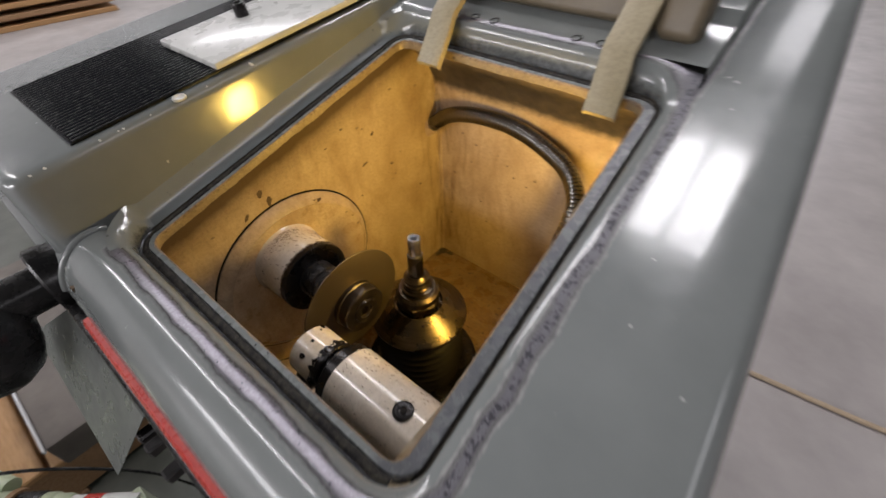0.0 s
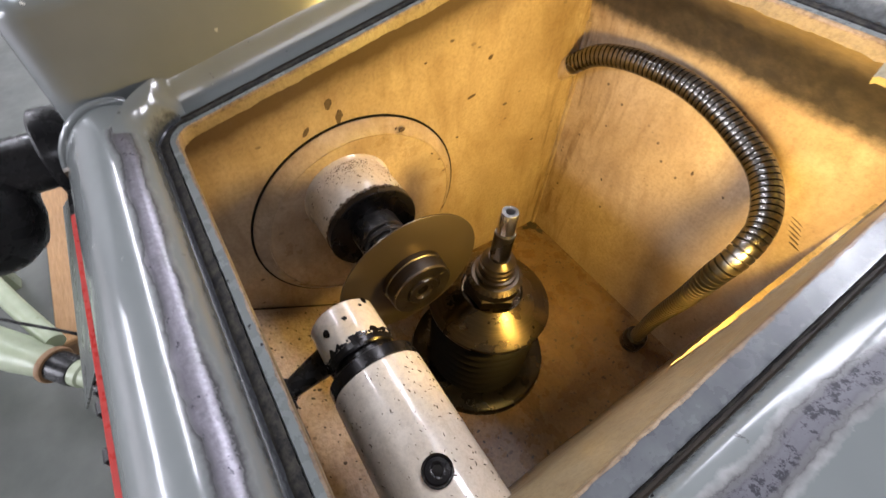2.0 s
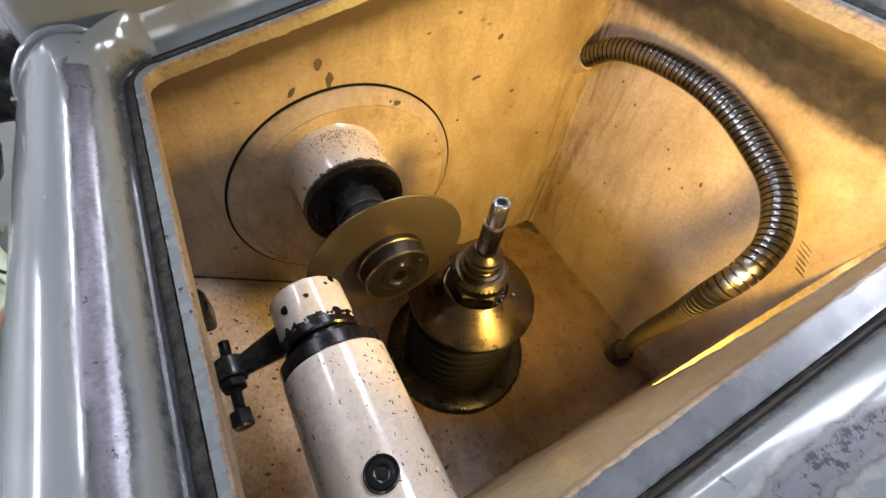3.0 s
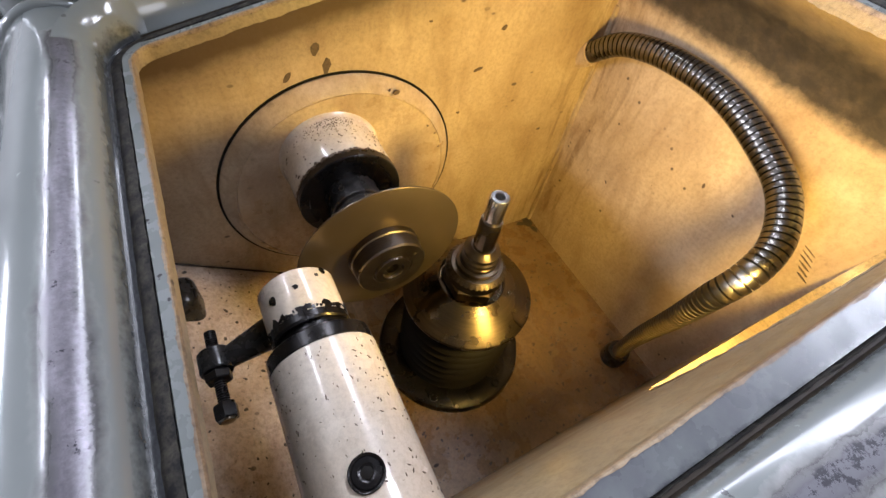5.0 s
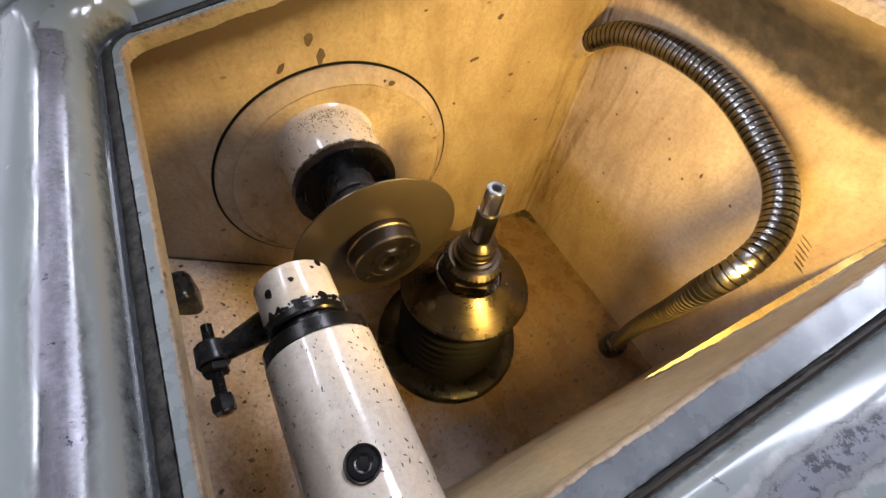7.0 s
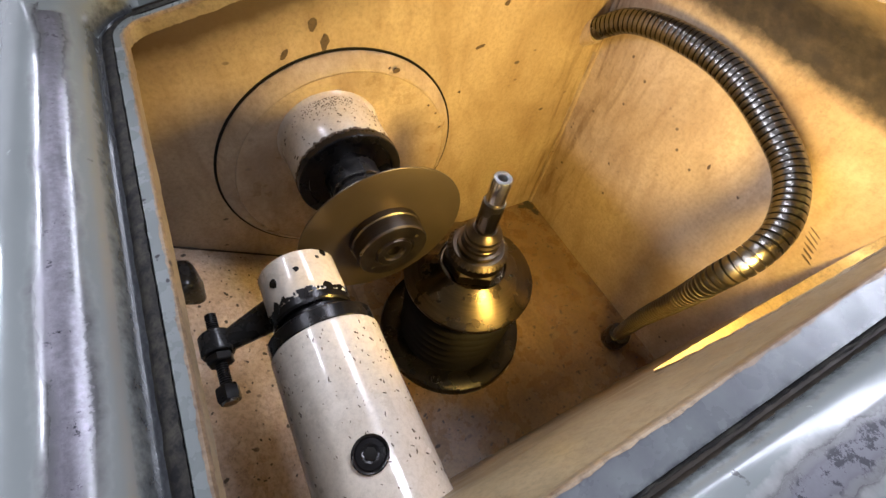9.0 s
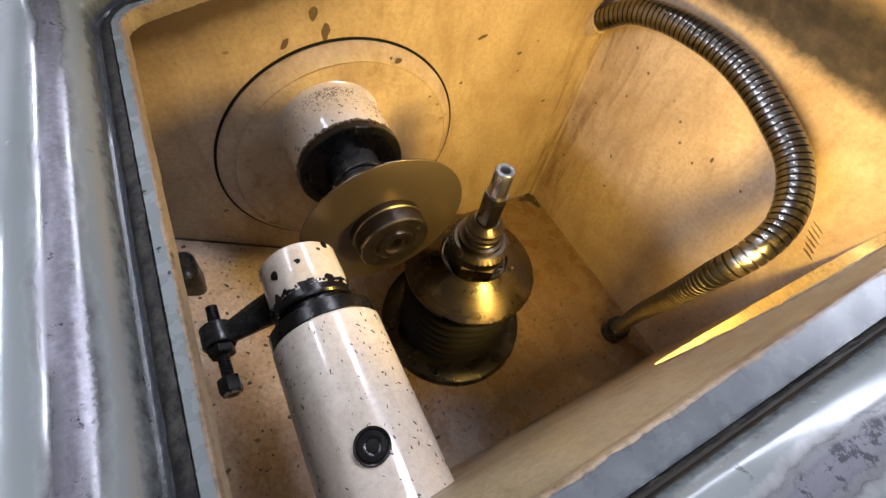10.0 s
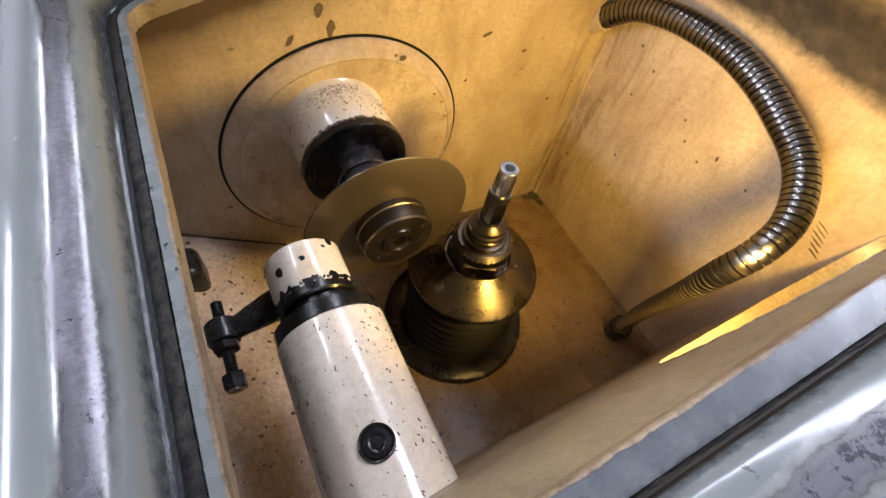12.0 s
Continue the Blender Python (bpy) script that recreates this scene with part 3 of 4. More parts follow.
# raised ledge along the tank


def ledge_z(y):
    return 1.143 + 0.133 * (y + 0.042)


bm = box(-0.40, LX, -0.074, 1.05, 0.90, 1.2)
for v in bm.verts:
    if v.co.z > 1.0:
        v.co.z = ledge_z(v.co.y)
        v.co.x = min(v.co.x, LX - 0.004)
bmesh.ops.bevel(bm, geom=[e for e in bm.edges if all(v.co.y < 0 and v.co.x > -0.1 for v in e.verts)], offset=0.026, segments=6, affect="EDGES", profile=0.5)
tops = [e for e in bm.edges if all(v.co.z > 1.0 for v in e.verts)]
bmesh.ops.bevel(bm, geom=list(set(tops)), offset=0.014, segments=5, affect="EDGES", profile=0.5)
ledge = part("ledge", bm, paint, grinder, "raised grey-green ledge with rounded edges")
part("casing", box(-0.40, -0.382, -0.07, 1.05, 0.08, 0.905), paint, grinder)
part("rear_panel", box(-0.40, 0.54, 1.05, 1.068, 0.08, 1.12), paint, grinder)
part("plinth", box(-0.37, 0.50, -0.04, 1.03, 0.0, 0.08), black_paint, grinder)

# tank: sides, bottom and sloping front part of it
TZ = 0.583


def slab(rows, thick, way):
    """A sheet of rows of places, thickened along way."""
    bm = bmesh.new()
    way = Vector(way) * thick
    A = [[bm.verts.new(p) for p in r] for r in rows]
    B = [[bm.verts.new(Vector(p) + way) for p in r] for r in rows]
    n, k = len(rows), len(rows[0])
    for i in range(n - 1):
        for j in range(k - 1):
            bm.faces.new((A[i][j], A[i][j + 1], A[i + 1][j + 1], A[i + 1][j]))
            bm.faces.new((B[i][j], B[i + 1][j], B[i + 1][j + 1], B[i][j + 1]))
    for i in range(n - 1):
        for j in (0, k - 1):
            bm.faces.new((A[i][j], A[i + 1][j], B[i + 1][j], B[i][j]))
    for j in range(k - 1):
        for i in (0, n - 1):
            bm.faces.new((A[i][j], B[i][j], B[i][j + 1], A[i][j + 1]))
    return bm


def floor_z(y):
    return TZ if y >= 0.175 else TZ + (0.175 - y) * 0.716


ysteps = [-0.085, 0.0, 0.1, 0.175, 0.24, 0.3, 0.4, 0.5, 0.60]
rows = [[(X0 + 0.0010 if j == 5 else 0.0, y, z) for j, z in enumerate([floor_z(y) - 0.006, floor_z(y) + 0.03, 0.80, 0.94, rim_z(max(y, 0.012)) - 0.05, rim_z(max(y, 0.012)) - 0.0088])] for y in ysteps if y <= 0.52]
rows += [[(0.0, y, z) for z in (TZ - 0.006, TZ + 0.03, 0.80, 0.94, 1.10, 1.145)] for y in (0.55, 0.612)]
spindle_wall = part("tank_wall", slab(rows, 0.006, (-1, 0, 0)), tank_cream, grinder, "oil-stained cream tank wall")
xsteps = [0.0, 0.1, 0.2, 0.3, 0.44]
back_prof = [(0.606, TZ - 0.006), (0.605, 0.62), (0.602, 0.80), (0.599, 0.92), (0.594, 1.00), (0.583, 1.065), (0.564, 1.10), (0.535, 1.125), (0.508, 1.143), (0.4955, rim_z(0.4955) - 0.0088)]
back_wall = part("tank_wall", slab([[(x, y, z) for y, z in back_prof] for x in xsteps], 0.006, (0, 1, 0)), soot_shade_cream, grinder, "cream rear tank wall, sooty and darkened for shade under its top edge")
part("tank_wall", slab([[(x, y, z) for y, z in ((-0.085, 0.74), (-0.085, 0.90), (-0.080, 0.97), (-0.03, 1.012), (0.008, 1.0212))] for x in xsteps + [0.456]], 0.006, (0, -1, 0)), tank_cream, grinder)


def side_x(z):
    return 0.400 + 0.058 * (z - 0.585)


# side wall with the lamp recess: built round a rounded opening
RY, RZ, RW, RH = 0.44, 0.992, 0.155, 0.088


def wall_ring(n=48):
    """Pairs of (opening edge, outer edge) round the recess."""
    inner, outer = [], []
    for k in range(n):
        a = 2 * math.pi * k / n
        c, s_ = math.cos(a), math.sin(a)
        y = RY + RW * math.copysign(abs(c) ** 0.7, c)
        z = RZ + RH * math.copysign(abs(s_) ** 0.7, s_)
        inner.append((y, z))
        f = 1.0 / max(abs(c), abs(s_))
        u, v = c * f, s_ * f
        oy = RY + (u * (0.612 - RY) if u > 0 else u * (RY + 0.07))
        top = rim_z(min(max(oy, 0.012), 0.5)) - 0.0088
        oz = RZ + (v * (top - RZ) if v > 0 else v * (RZ - TZ + 0.006))
        outer.append((oy, oz))
    return inner, outer


def lean_out(y, z):
    """How far the wall bends out from the recess up to the lip."""
    off = min(1.0, abs(y - RY) / RW)
    low = RZ + RH * (1 - off ** 2.857) ** 0.35
    top = rim_z(min(max(y, 0.012), 0.5)) - 0.0088
    share = min(1.0, max(0.0, (z - low) / max(0.004, top - low)))
    return share * max(0.0, lip_x(y) + 0.001 - side_x(top))


inner_e, outer_e = wall_ring()
rows = []
for t in (0.0, 0.12, 0.3, 0.5, 0.7, 0.85, 1.0):
    r = []
    for i, o in zip(inner_e, outer_e):
        y, z = i[0] * (1 - t) + o[0] * t, i[1] * (1 - t) + o[1] * t
        r.append((side_x(z) + lean_out(y, z), y, z))
    rows.append(r)
for r in rows:
    r.append(r[0])
side_wall = part("tank_wall", slab(rows, 0.012, (1, 0, 0)), shaded_cream, grinder, "cream tank side wall with a lamp recess")
rows = []
inner_e = wall_ring(192)[0]
for k in range(193):
    y, z = inner_e[k % 192]
    rag = 0.0004 * noise.noise(Vector((y * 90, z * 90, 4.0))) + 0.0006 * noise.noise(Vector((y * 260, z * 260, 9.0)))
    rows.append([(side_x(z) - 0.0005, y, z), (side_x(z) - 0.0012 + rag, RY + (y - RY) * 0.994, RZ + (z - RZ) * 0.990 + 1.5 * rag), (side_x(z) + 0.001, RY + (y - RY) * 0.993, RZ + (z - RZ) * 0.988), (side_x(z) + 0.055, RY + (y - RY) * 1.03, RZ + (z - RZ) * 1.08)])
part("lamp_recess", grid(rows), recess_cream, side_wall, "lit cream edge of the lamp recess")
part("lamp_back", slab([[(side_x(z) + 0.056, y, z) for z in (RZ - 0.100, RZ + 0.100)] for y in (RY - 0.165, RY + 0.165)], 0.004, (1, 0, 0)), lip_cream, side_wall)
fl = [[(x, y, floor_z(y)) for x in (-0.004, 0.1, 0.2, 0.3, 0.412)] for y in (-0.09, 0.0, 0.08, 0.13, 0.16)]
tank_ramp = part("tank_ramp", slab(fl, 0.006, (0, 0, -1)), lit_ramp_cream, grinder, "stained cream slope of the tank bottom")
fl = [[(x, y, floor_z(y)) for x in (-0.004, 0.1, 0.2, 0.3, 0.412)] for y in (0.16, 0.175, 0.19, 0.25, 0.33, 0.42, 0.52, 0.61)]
tank_floor = part("tank_floor", slab(fl, 0.006, (0, 0, -1)), shaded_floor_cream, grinder, "oily cream tank bottom, darkened for shade, with black specks")

# ---- spindle with its wheel ----
SY, SZ = 0.172, 0.882
spindle = thing("grinding_spindle", "cream spindle head with a tan grinding wheel on its arbor", "grinding spindle", at=(0, 0, 0))
fy, fz, fr = 0.193, 0.822, 0.1590
part("flange", lathe([(0, -0.002), (fr, -0.002), (fr + 0.0005, 0.002), (fr - 0.0005, 0.0035), (fr - 0.0015, 0.0045), (fr - 0.0145, 0.0150), (fr - 0.0152, 0.0152), (fr - 0.0156, 0.0140), (fr - 0.0164, 0.0140), (fr - 0.0170, 0.0150), (0, 0.0150)], along_x(0.0, fy, fz), 96), flange_cream, spindle, "round cream flange plate with a bevelled rim")
part("flange_joint", lathe([(fr - 0.004, 0.0004), (fr + 0.0034, 0.0008), (fr + 0.0038, -0.003)], along_x(0.0, fy, fz), 96), bellows_rubber, spindle)
part("housing", lathe([(0.064, 0.0145), (0.0625, 0.017), (0.0605, 0.022), (0.0603, 0.079), (0.0590, 0.0815), (0.05, 0.0815)], along_x(0.0, SY, SZ), 72), white_cream, spindle, "chipped off-white spindle housing")
part("lock_ring", lathe([(0.0605, 0.0800), (0.0605, 0.0890), (0.0595, 0.0905), (0.0500, 0.0905), (0.0485, 0.0870), (0.036, 0.0870), (0.03, 0.0870)], along_x(0.0, SY, SZ), 72), black_oxide, spindle, "black lock ring")
arbor = part("arbor", lathe([(0.0310, 0.086), (0.0310, 0.112), (0.0300, 0.113), (0.0270, 0.1135), (0.0270, 0.118), (0.0300, 0.1185), (0.0305, 0.122), (0.0295, 0.1235), (0.0255, 0.124), (0.0255, 0.131), (0.0330, 0.1315), (0.0345, 0.134), (0.0345, 0.168), (0.02, 0.168)], along_x(0.0, SY, SZ), 56), arbor_steel, spindle, "grooved black arbor")
for k in range(8):
    a = 2 * math.pi * (k + 0.35) / 8
    m = Matrix.Translation((0.100, SY + 0.0305 * math.sin(a), SZ + 0.0305 * math.cos(a))) @ Matrix.Rotation(-a, 4, "X")
    part("arbor_hole", lathe([(0.0032, 0.0008), (0.0026, 0.0009), (0.0024, 0.0004), (0, 0.0004)], m, 12), gap_dark, arbor)
wheel = part("grinding_wheel", lathe([(0.03, 0.1600), (0.0900, 0.1600), (0.0908, 0.1604), (0.0908, 0.1618), (0.0900, 0.1622), (0.03, 0.1622)], along_x(0.0155, SY + 0.003, SZ), 96), wheel_mat, spindle, "thin tan grinding wheel")
part("wheel_hub", lathe([(0.0395, 0.1621), (0.0395, 0.1690), (0.0380, 0.1702), (0.0378, 0.1850), (0.0366, 0.1868), (0.0350, 0.1870), (0.0222, 0.1870), (0.0215, 0.1858), (0.0198, 0.1858), (0.0190, 0.1890), (0.0120, 0.1895), (0.0108, 0.1866), (0.0074, 0.1860), (0.0066, 0.178), (0, 0.178)], along_x(0.0155, SY + 0.003, SZ), 64), steel_x, wheel, "turned steel wheel hub")
for a in (0.6, 0.6 + math.pi):
    part("pin_hole", lathe([(0.0022, 0.0005), (0.0018, 0.0006), (0.0, 0.0003)], along_x(0.2026, SY + 0.003 + 0.029 * math.cos(a), SZ + 0.029 * math.sin(a)), 12), gap_dark, wheel)

# ---- steady arm across the tank ----
CY, CZ = 0.0805, 0.889
steady = thing("wheel_dresser", "off-white cylindrical dresser arm with a black collar and chipped cap", "dresser arm")
part("body", lathe([(0.040, 0.2740), (0.0448, 0.2742), (0.0460, 0.2760), (0.0460, 0.4300), (0.0, 0.4300)], along_x(0.0, CY, CZ), 72), white_cream, steady, "off-white painted cylinder with fine scratches")
part("collar", lathe([(0.030, 0.2600), (0.0440, 0.2602), (0.0452, 0.2615), (0.0452, 0.2730), (0.0440, 0.2741), (0.03, 0.2741)], along_x(0.0, CY, CZ), 72), black_oxide, steady, "blackened steel collar")
part("neck", lathe([(0.0, 0.236), (0.0300, 0.236), (0.0300, 0.2610), (0.0, 0.2610)], along_x(0.0, CY, CZ), 48), black_oxide, steady)
cap = part("cap", lathe([(0.0, 0.1940), (0.0325, 0.1940), (0.0350, 0.1965), (0.0352, 0.2380), (0.0345, 0.2395), (0.0, 0.2395)], along_x(0.0, CY - 0.002, CZ), 64), white_cream, steady, "off-white cap with paint chipped to black")
part("cap_band", lathe([(0.0335, 0.2385), (0.0350, 0.2398), (0.0350, 0.2460), (0.0335, 0.2480), (0.0, 0.2480)], along_x(0.0, CY - 0.002, CZ), 64), black_oxide, steady)
# socket screw sunk into the cylinder
m = Matrix.Translation((0.377, CY - 0.002, CZ + 0.0464))
screw = part("screw", lathe([(0.0125, -0.003), (0.0125, 0.0003), (0.0119, 0.0007), (0.0108, 0.0003), (0.0103, -0.0002), (0.0096, 0.0006), (0.0062, 0.0007), (0.0056, 0.0003), (0.0, 0.0001)], m, 36), black_oxide, steady, "dark socket-head screw")
part("socket", lathe([(0.0046, 0.0008), (0.0042, 0.0010), (0.0, 0.0009)], m, 6), bellows_rubber, screw)

# ---- finger arm with its stop bolt ----
BY, BZ = -0.005, 0.857
finger = thing("stop_arm", "black steel arm clamping a threaded stop bolt", "machine arm")
way = spline([(0.216, 0.066, 0.872), (0.217, 0.045, 0.866), (0.219, 0.022, 0.860), (0.222, BY + 0.010, BZ)], 6)
bm = tube(way, lambda w: 0.0185 - 0.13 * w, 14)
part("arm", bm, black_paint, finger)
part("clamp_eye", lathe([(0.0, 0.203), (0.0125, 0.203), (0.0142, 0.205), (0.0142, 0.2225), (0.0130, 0.2245), (0.0, 0.2245)], along_x(0.008, BY, BZ), 32), black_paint, finger)
part("nut", hexagon(0.0115, 0.0085, along_x(0.2328, BY, BZ)), black_oxide, finger, "hexagon lock nut")
prof = [(0.0, 0.190), (0.0042, 0.190)]
for k in range(34):
    x = 0.1905 + k * 0.0022
    prof += [(0.0052, x), (0.0043, x + 0.0011)]
prof += [(0.0048, 0.2655), (0.0, 0.2655)]
bolt = part("bolt", lathe(prof, along_x(0, BY, BZ), 16), black_oxide, finger, "threaded stop bolt")
part("bolt_head", hexagon(0.0098, 0.014, along_x(0.263, BY, BZ)), black_oxide, bolt)
part("bolt_face", lathe([(0.0075, 0.276), (0.006, 0.2785), (0, 0.2785)], along_x(0, BY, BZ), 20), steel, bolt)

# black rubber block on the sloping floor
blk = finish("rubber_stop", box(0.044, 0.094, -0.074, -0.025, 0.712, 0.774, 0.013, 4), black_paint)
tagged(blk, "small black rounded rubber stop on the tank bottom", "rubber stop")

# ---- upright work spindle with bellows ----
PX, PY, DZ = 0.1935, 0.2995, -0.004
quill = thing("work_spindle", "upright steel work spindle on a black rubber bellows", "work spindle")


def up(z=0.0):
    return Matrix.Translation((PX, PY, z))


base = part("base_ring", lathe([(0.118, TZ - 0.004), (0.1185, TZ + 0.002), (0.116, TZ + 0.010), (0.1135, TZ + 0.0115), (0.092, TZ + 0.012), (0.080, TZ + 0.010), (0.07, TZ + 0.010)], up(), 96), black_oxide, quill, "oily dark base ring")
for k in range(6):
    a = 2 * math.pi * (k + 0.3) / 6
    part("ring_screw", lathe([(0.0068, 0.0), (0.0068, 0.004), (0.006, 0.0048), (0.0042, 0.0048), (0.0036, 0.0020), (0, 0.0020)], Matrix.Translation((PX + 0.103 * math.cos(a), PY + 0.103 * math.sin(a), TZ + 0.0115)), 16), black_oxide, base)
z0, z1 = TZ + 0.010, 0.757 + DZ
prof, folds = [], 8
for k in range(folds * 8 + 1):
    t = k / (folds * 8)
    prof.append((0.0785 + 0.0070 * math.cos(2 * math.pi * t * folds), z0 + (z1 - z0) * t))
part("bellows", lathe(prof, up(), 64), bellows_rubber, quill, "folded black rubber bellows")
part("cone", lathe([(0.075, 0.752), (0.0890, 0.752), (0.0907, 0.7533), (0.0911, 0.7565), (0.0903, 0.7582), (0.0893, 0.7589), (0.0690, 0.7722), (0.0470, 0.7866), (0.0458, 0.7873), (0.0445, 0.7868), (0.0435, 0.7810), (0.030, 0.7810)], up(DZ), 96), cone_steel, quill, "turned steel cone with a yellow sheen")
part("hex_nut", hexagon(0.0420, 0.022, up(0.7812 + DZ)), oily_steel, quill, "oily hexagon nut")
knurl = part("knurled_collar", lathe([(0.0, 0.803), (0.0375, 0.803), (0.0390, 0.8045), (0.0390, 0.8175), (0.0335, 0.8230), (0.020, 0.8240)], up(DZ), 64), oily_steel, quill)
for k in range(36):
    a = 2 * math.pi * k / 36
    m = Matrix.Translation((PX + 0.0372 * math.cos(a), PY + 0.0372 * math.sin(a), 0.8180 + DZ)) @ Matrix.Rotation(a, 4, "Z") @ Matrix.Rotation(radians(40), 4, "Y")
    part("tooth", box(-0.0034, 0.0030, -0.0018, 0.0018, -0.003, 0.0016, 0.0006, 1, m), oily_steel, knurl)
part("sleeve", lathe([(0.0285, 0.822), (0.0285, 0.8300), (0.0245, 0.8312), (0.0240, 0.8350), (0.0228, 0.8362), (0.0228, 0.8385), (0.0243, 0.8395), (0.0243, 0.8440), (0.0215, 0.8455), (0.0212, 0.8480), (0.0230, 0.8492), (0.0230, 0.8525), (0.0175, 0.8560), (0.0150, 0.8590), (0.0, 0.859)], up(DZ), 48), oily_steel, quill)
part("shaft", lathe([(0.0135, 0.857), (0.0135, 0.9040), (0.0128, 0.9062), (0.0, 0.9062)], up(DZ), 40), shaft_steel, quill, "dark oily steel shaft")
part("tip", lathe([(0.0100, 0.9050), (0.0100, 0.9085), (0.0114, 0.9098), (0.0114, 0.9400), (0.0100, 0.9425), (0.0058, 0.9425), (0.0052, 0.9390), (0.0048, 0.9320), (0.0, 0.9320)], up(DZ), 40), bright_steel, quill, "bright steel tip with a centre bore")
part("tip_bore", lathe([(0.0049, 0.9330), (0.0, 0.9332)], up(DZ), 20), gap_dark, quill)
part("oil_nipple", lathe([(0.0026, 0.0), (0.0026, 0.007), (0.0020, 0.009), (0.0, 0.009)], Matrix.Translation((PX + 0.040, PY + 0.036, 0.779 + DZ)), 12), steel, quill)

# ---- coolant hose ----
HOSE = [(0.004, 0.57, 0.966), (0.047, 0.572, 1.0), (0.098, 0.573, 1.017), (0.151, 0.572, 1.024), (0.195, 0.57, 1.025), (0.24, 0.565, 1.02), (0.284, 0.557, 1.01), (0.322, 0.545, 1.0), (0.351, 0.525, 0.987), (0.372, 0.497, 0.971), (0.379, 0.468, 0.949), (0.375, 0.458, 0.912), (0.366, 0.478, 0.839), (0.348, 0.515, 0.719), (0.339, 0.548, 0.612), (0.337, 0.556, 0.584)]
hose = thing("coolant_hose", "flexible ribbed metal coolant hose arching over the tank", "metal hose")
PITCH = 0.0076
way = even(spline(HOSE, 12), PITCH / 12)


def rib(w):
    t = (w % PITCH) / PITCH
    s_ = 1.0 - 0.25 * max(0.0, min(1.0, (w - 0.40) / 0.34))
    return s_ * (0.0153 + 0.0003 * math.sin(math.pi * t) if 0.18 < t else 0.0122)


part("ribbed_tube", tube(way, rib, 24), hose_steel, hose, "ribbed steel tube")
d = (way[6] - way[0]).normalized()
m = Matrix.Translation(way[0]) @ d.to_track_quat("Z", "Y").to_matrix().to_4x4()
part("ferrule", lathe([(0.013, -0.02), (0.0185, -0.02), (0.0185, 0.003), (0.0175, 0.006), (0.015, 0.0065)], m, 32), flange_cream, hose, "painted ferrule in the wall")
d = (way[-1] - way[-12]).normalized()
m = Matrix.Translation(way[-1] - d * 0.03) @ d.to_track_quat("Z", "Y").to_matrix().to_4x4()
part("end_socket", lathe([(0.011, -0.016), (0.017, -0.015), (0.019, -0.011), (0.0205, 0.0), (0.0205, 0.05), (0.0, 0.05)], m, 32), black_oxide, hose, "black end socket")

# ---- lid on its hinge arms, standing open ----
lid = thing("tank_lid", "open tank lid held by two bent cream hinge arms", "machine lid")
for x0, lean in ((0.080, -0.014), (0.364, -0.014)):
    pts = [(0.450, 1.150, 0.0), (0.468, 1.168, 0.25), (0.490, 1.191, 0.6), (0.506, 1.209, 0.92), (0.513, 1.2155, 1.0), (0.522, 1.2215, 1.0), (0.575, 1.262, 1.1)]
    rows = [[(x0 + w + lean * k, y, z) for y, z, k in pts] for w in (0.0, 0.003, 0.039, 0.042)]
    for r, dz in ((0, -0.002), (3, -0.002)):
        rows[r] = [(x, y, z + dz) for x, y, z in rows[r]]
    part("hinge_arm", slab(rows, 0.010, (0, 0.70, -0.70)), arm_cream, lid, "bent flat cream hinge arm")
lm = Matrix.Translation((0, 0.578, 1.223)) @ Matrix.Rotation(radians(-24), 4, "X")
part("panel", box(0.022, 0.440, 0.0, 0.036, 0.0, 0.17, 0.008, 3, lm), lid_paint, lid, "dull brown inner face of the lid")
part("end_block", box(0.392, 0.444, -0.018, 0.040, -0.012, 0.16, 0.012, 4, lm), lid_paint, lid)
part("foot_rail", box(0.022, 0.392, 0.030, 0.042, -0.010, 0.02, 0.003, 2, lm), lid_paint, lid)

# ---- on the ledge ----
lm = Matrix.Translation((0, 0, ledge_z(0.0))) @ Matrix.Rotation(math.atan(0.133), 4, "X")
rib_mat = thing("rubber_mat", "black ribbed rubber mat set in the ledge top", "rubber mat")
part("mat_base", box(-0.285, -0.052, 0.004, 0.50, 0.0, 0.0025, 0.0008, 1, lm), mat_rubber, rib_mat)
for k in range(28):
    x = -0.281 + k * 0.00835
    part("rib", box(x, x + 0.0048, 0.008, 0.496, 0.0022, 0.0052, 0.0012, 2, lm), mat_rubber, rib_mat)
plate = thing("clear_plate", "frosted clear plastic plate lying on the ribbed mat", "plastic plate")
part("sheet", box(-0.205, -0.046, 0.195, 0.52, 0.0056, 0.0156, 0.003, 2, lm), frosted, plate)
part("bolt", lathe([(0.0, 0.0), (0.010, 0.0), (0.0105, 0.001), (0.0105, 0.017), (0.0095, 0.019), (0.005, 0.019), (0.0045, 0.012), (0, 0.012)], lm @ Matrix.Translation((-0.160, 0.315, 0.0156)), 24), black_oxide, plate, "black socket-head bolt")

# ---- knob and guard at the machine's front ----
knob = thing("hand_knob", "glossy black hand knob on a short shaft at the machine front", "hand knob")
km = Matrix.Translation((-0.078, -0.086, 0.988)) @ Matrix.Rotation(radians(90), 4, "X")
part("flange", lathe([(0, -0.012), (0.046, -0.012), (0.049, 0.001), (0.049, 0.016), (0.046, 0.019), (0.0, 0.019)], km, 40), black_paint, knob)
part("shaft", lathe([(0.0, 0.010), (0.029, 0.010), (0.029, 0.070), (0.027, 0.072), (0.027, 0.120), (0.0, 0.122)], km, 36), black_paint, knob)
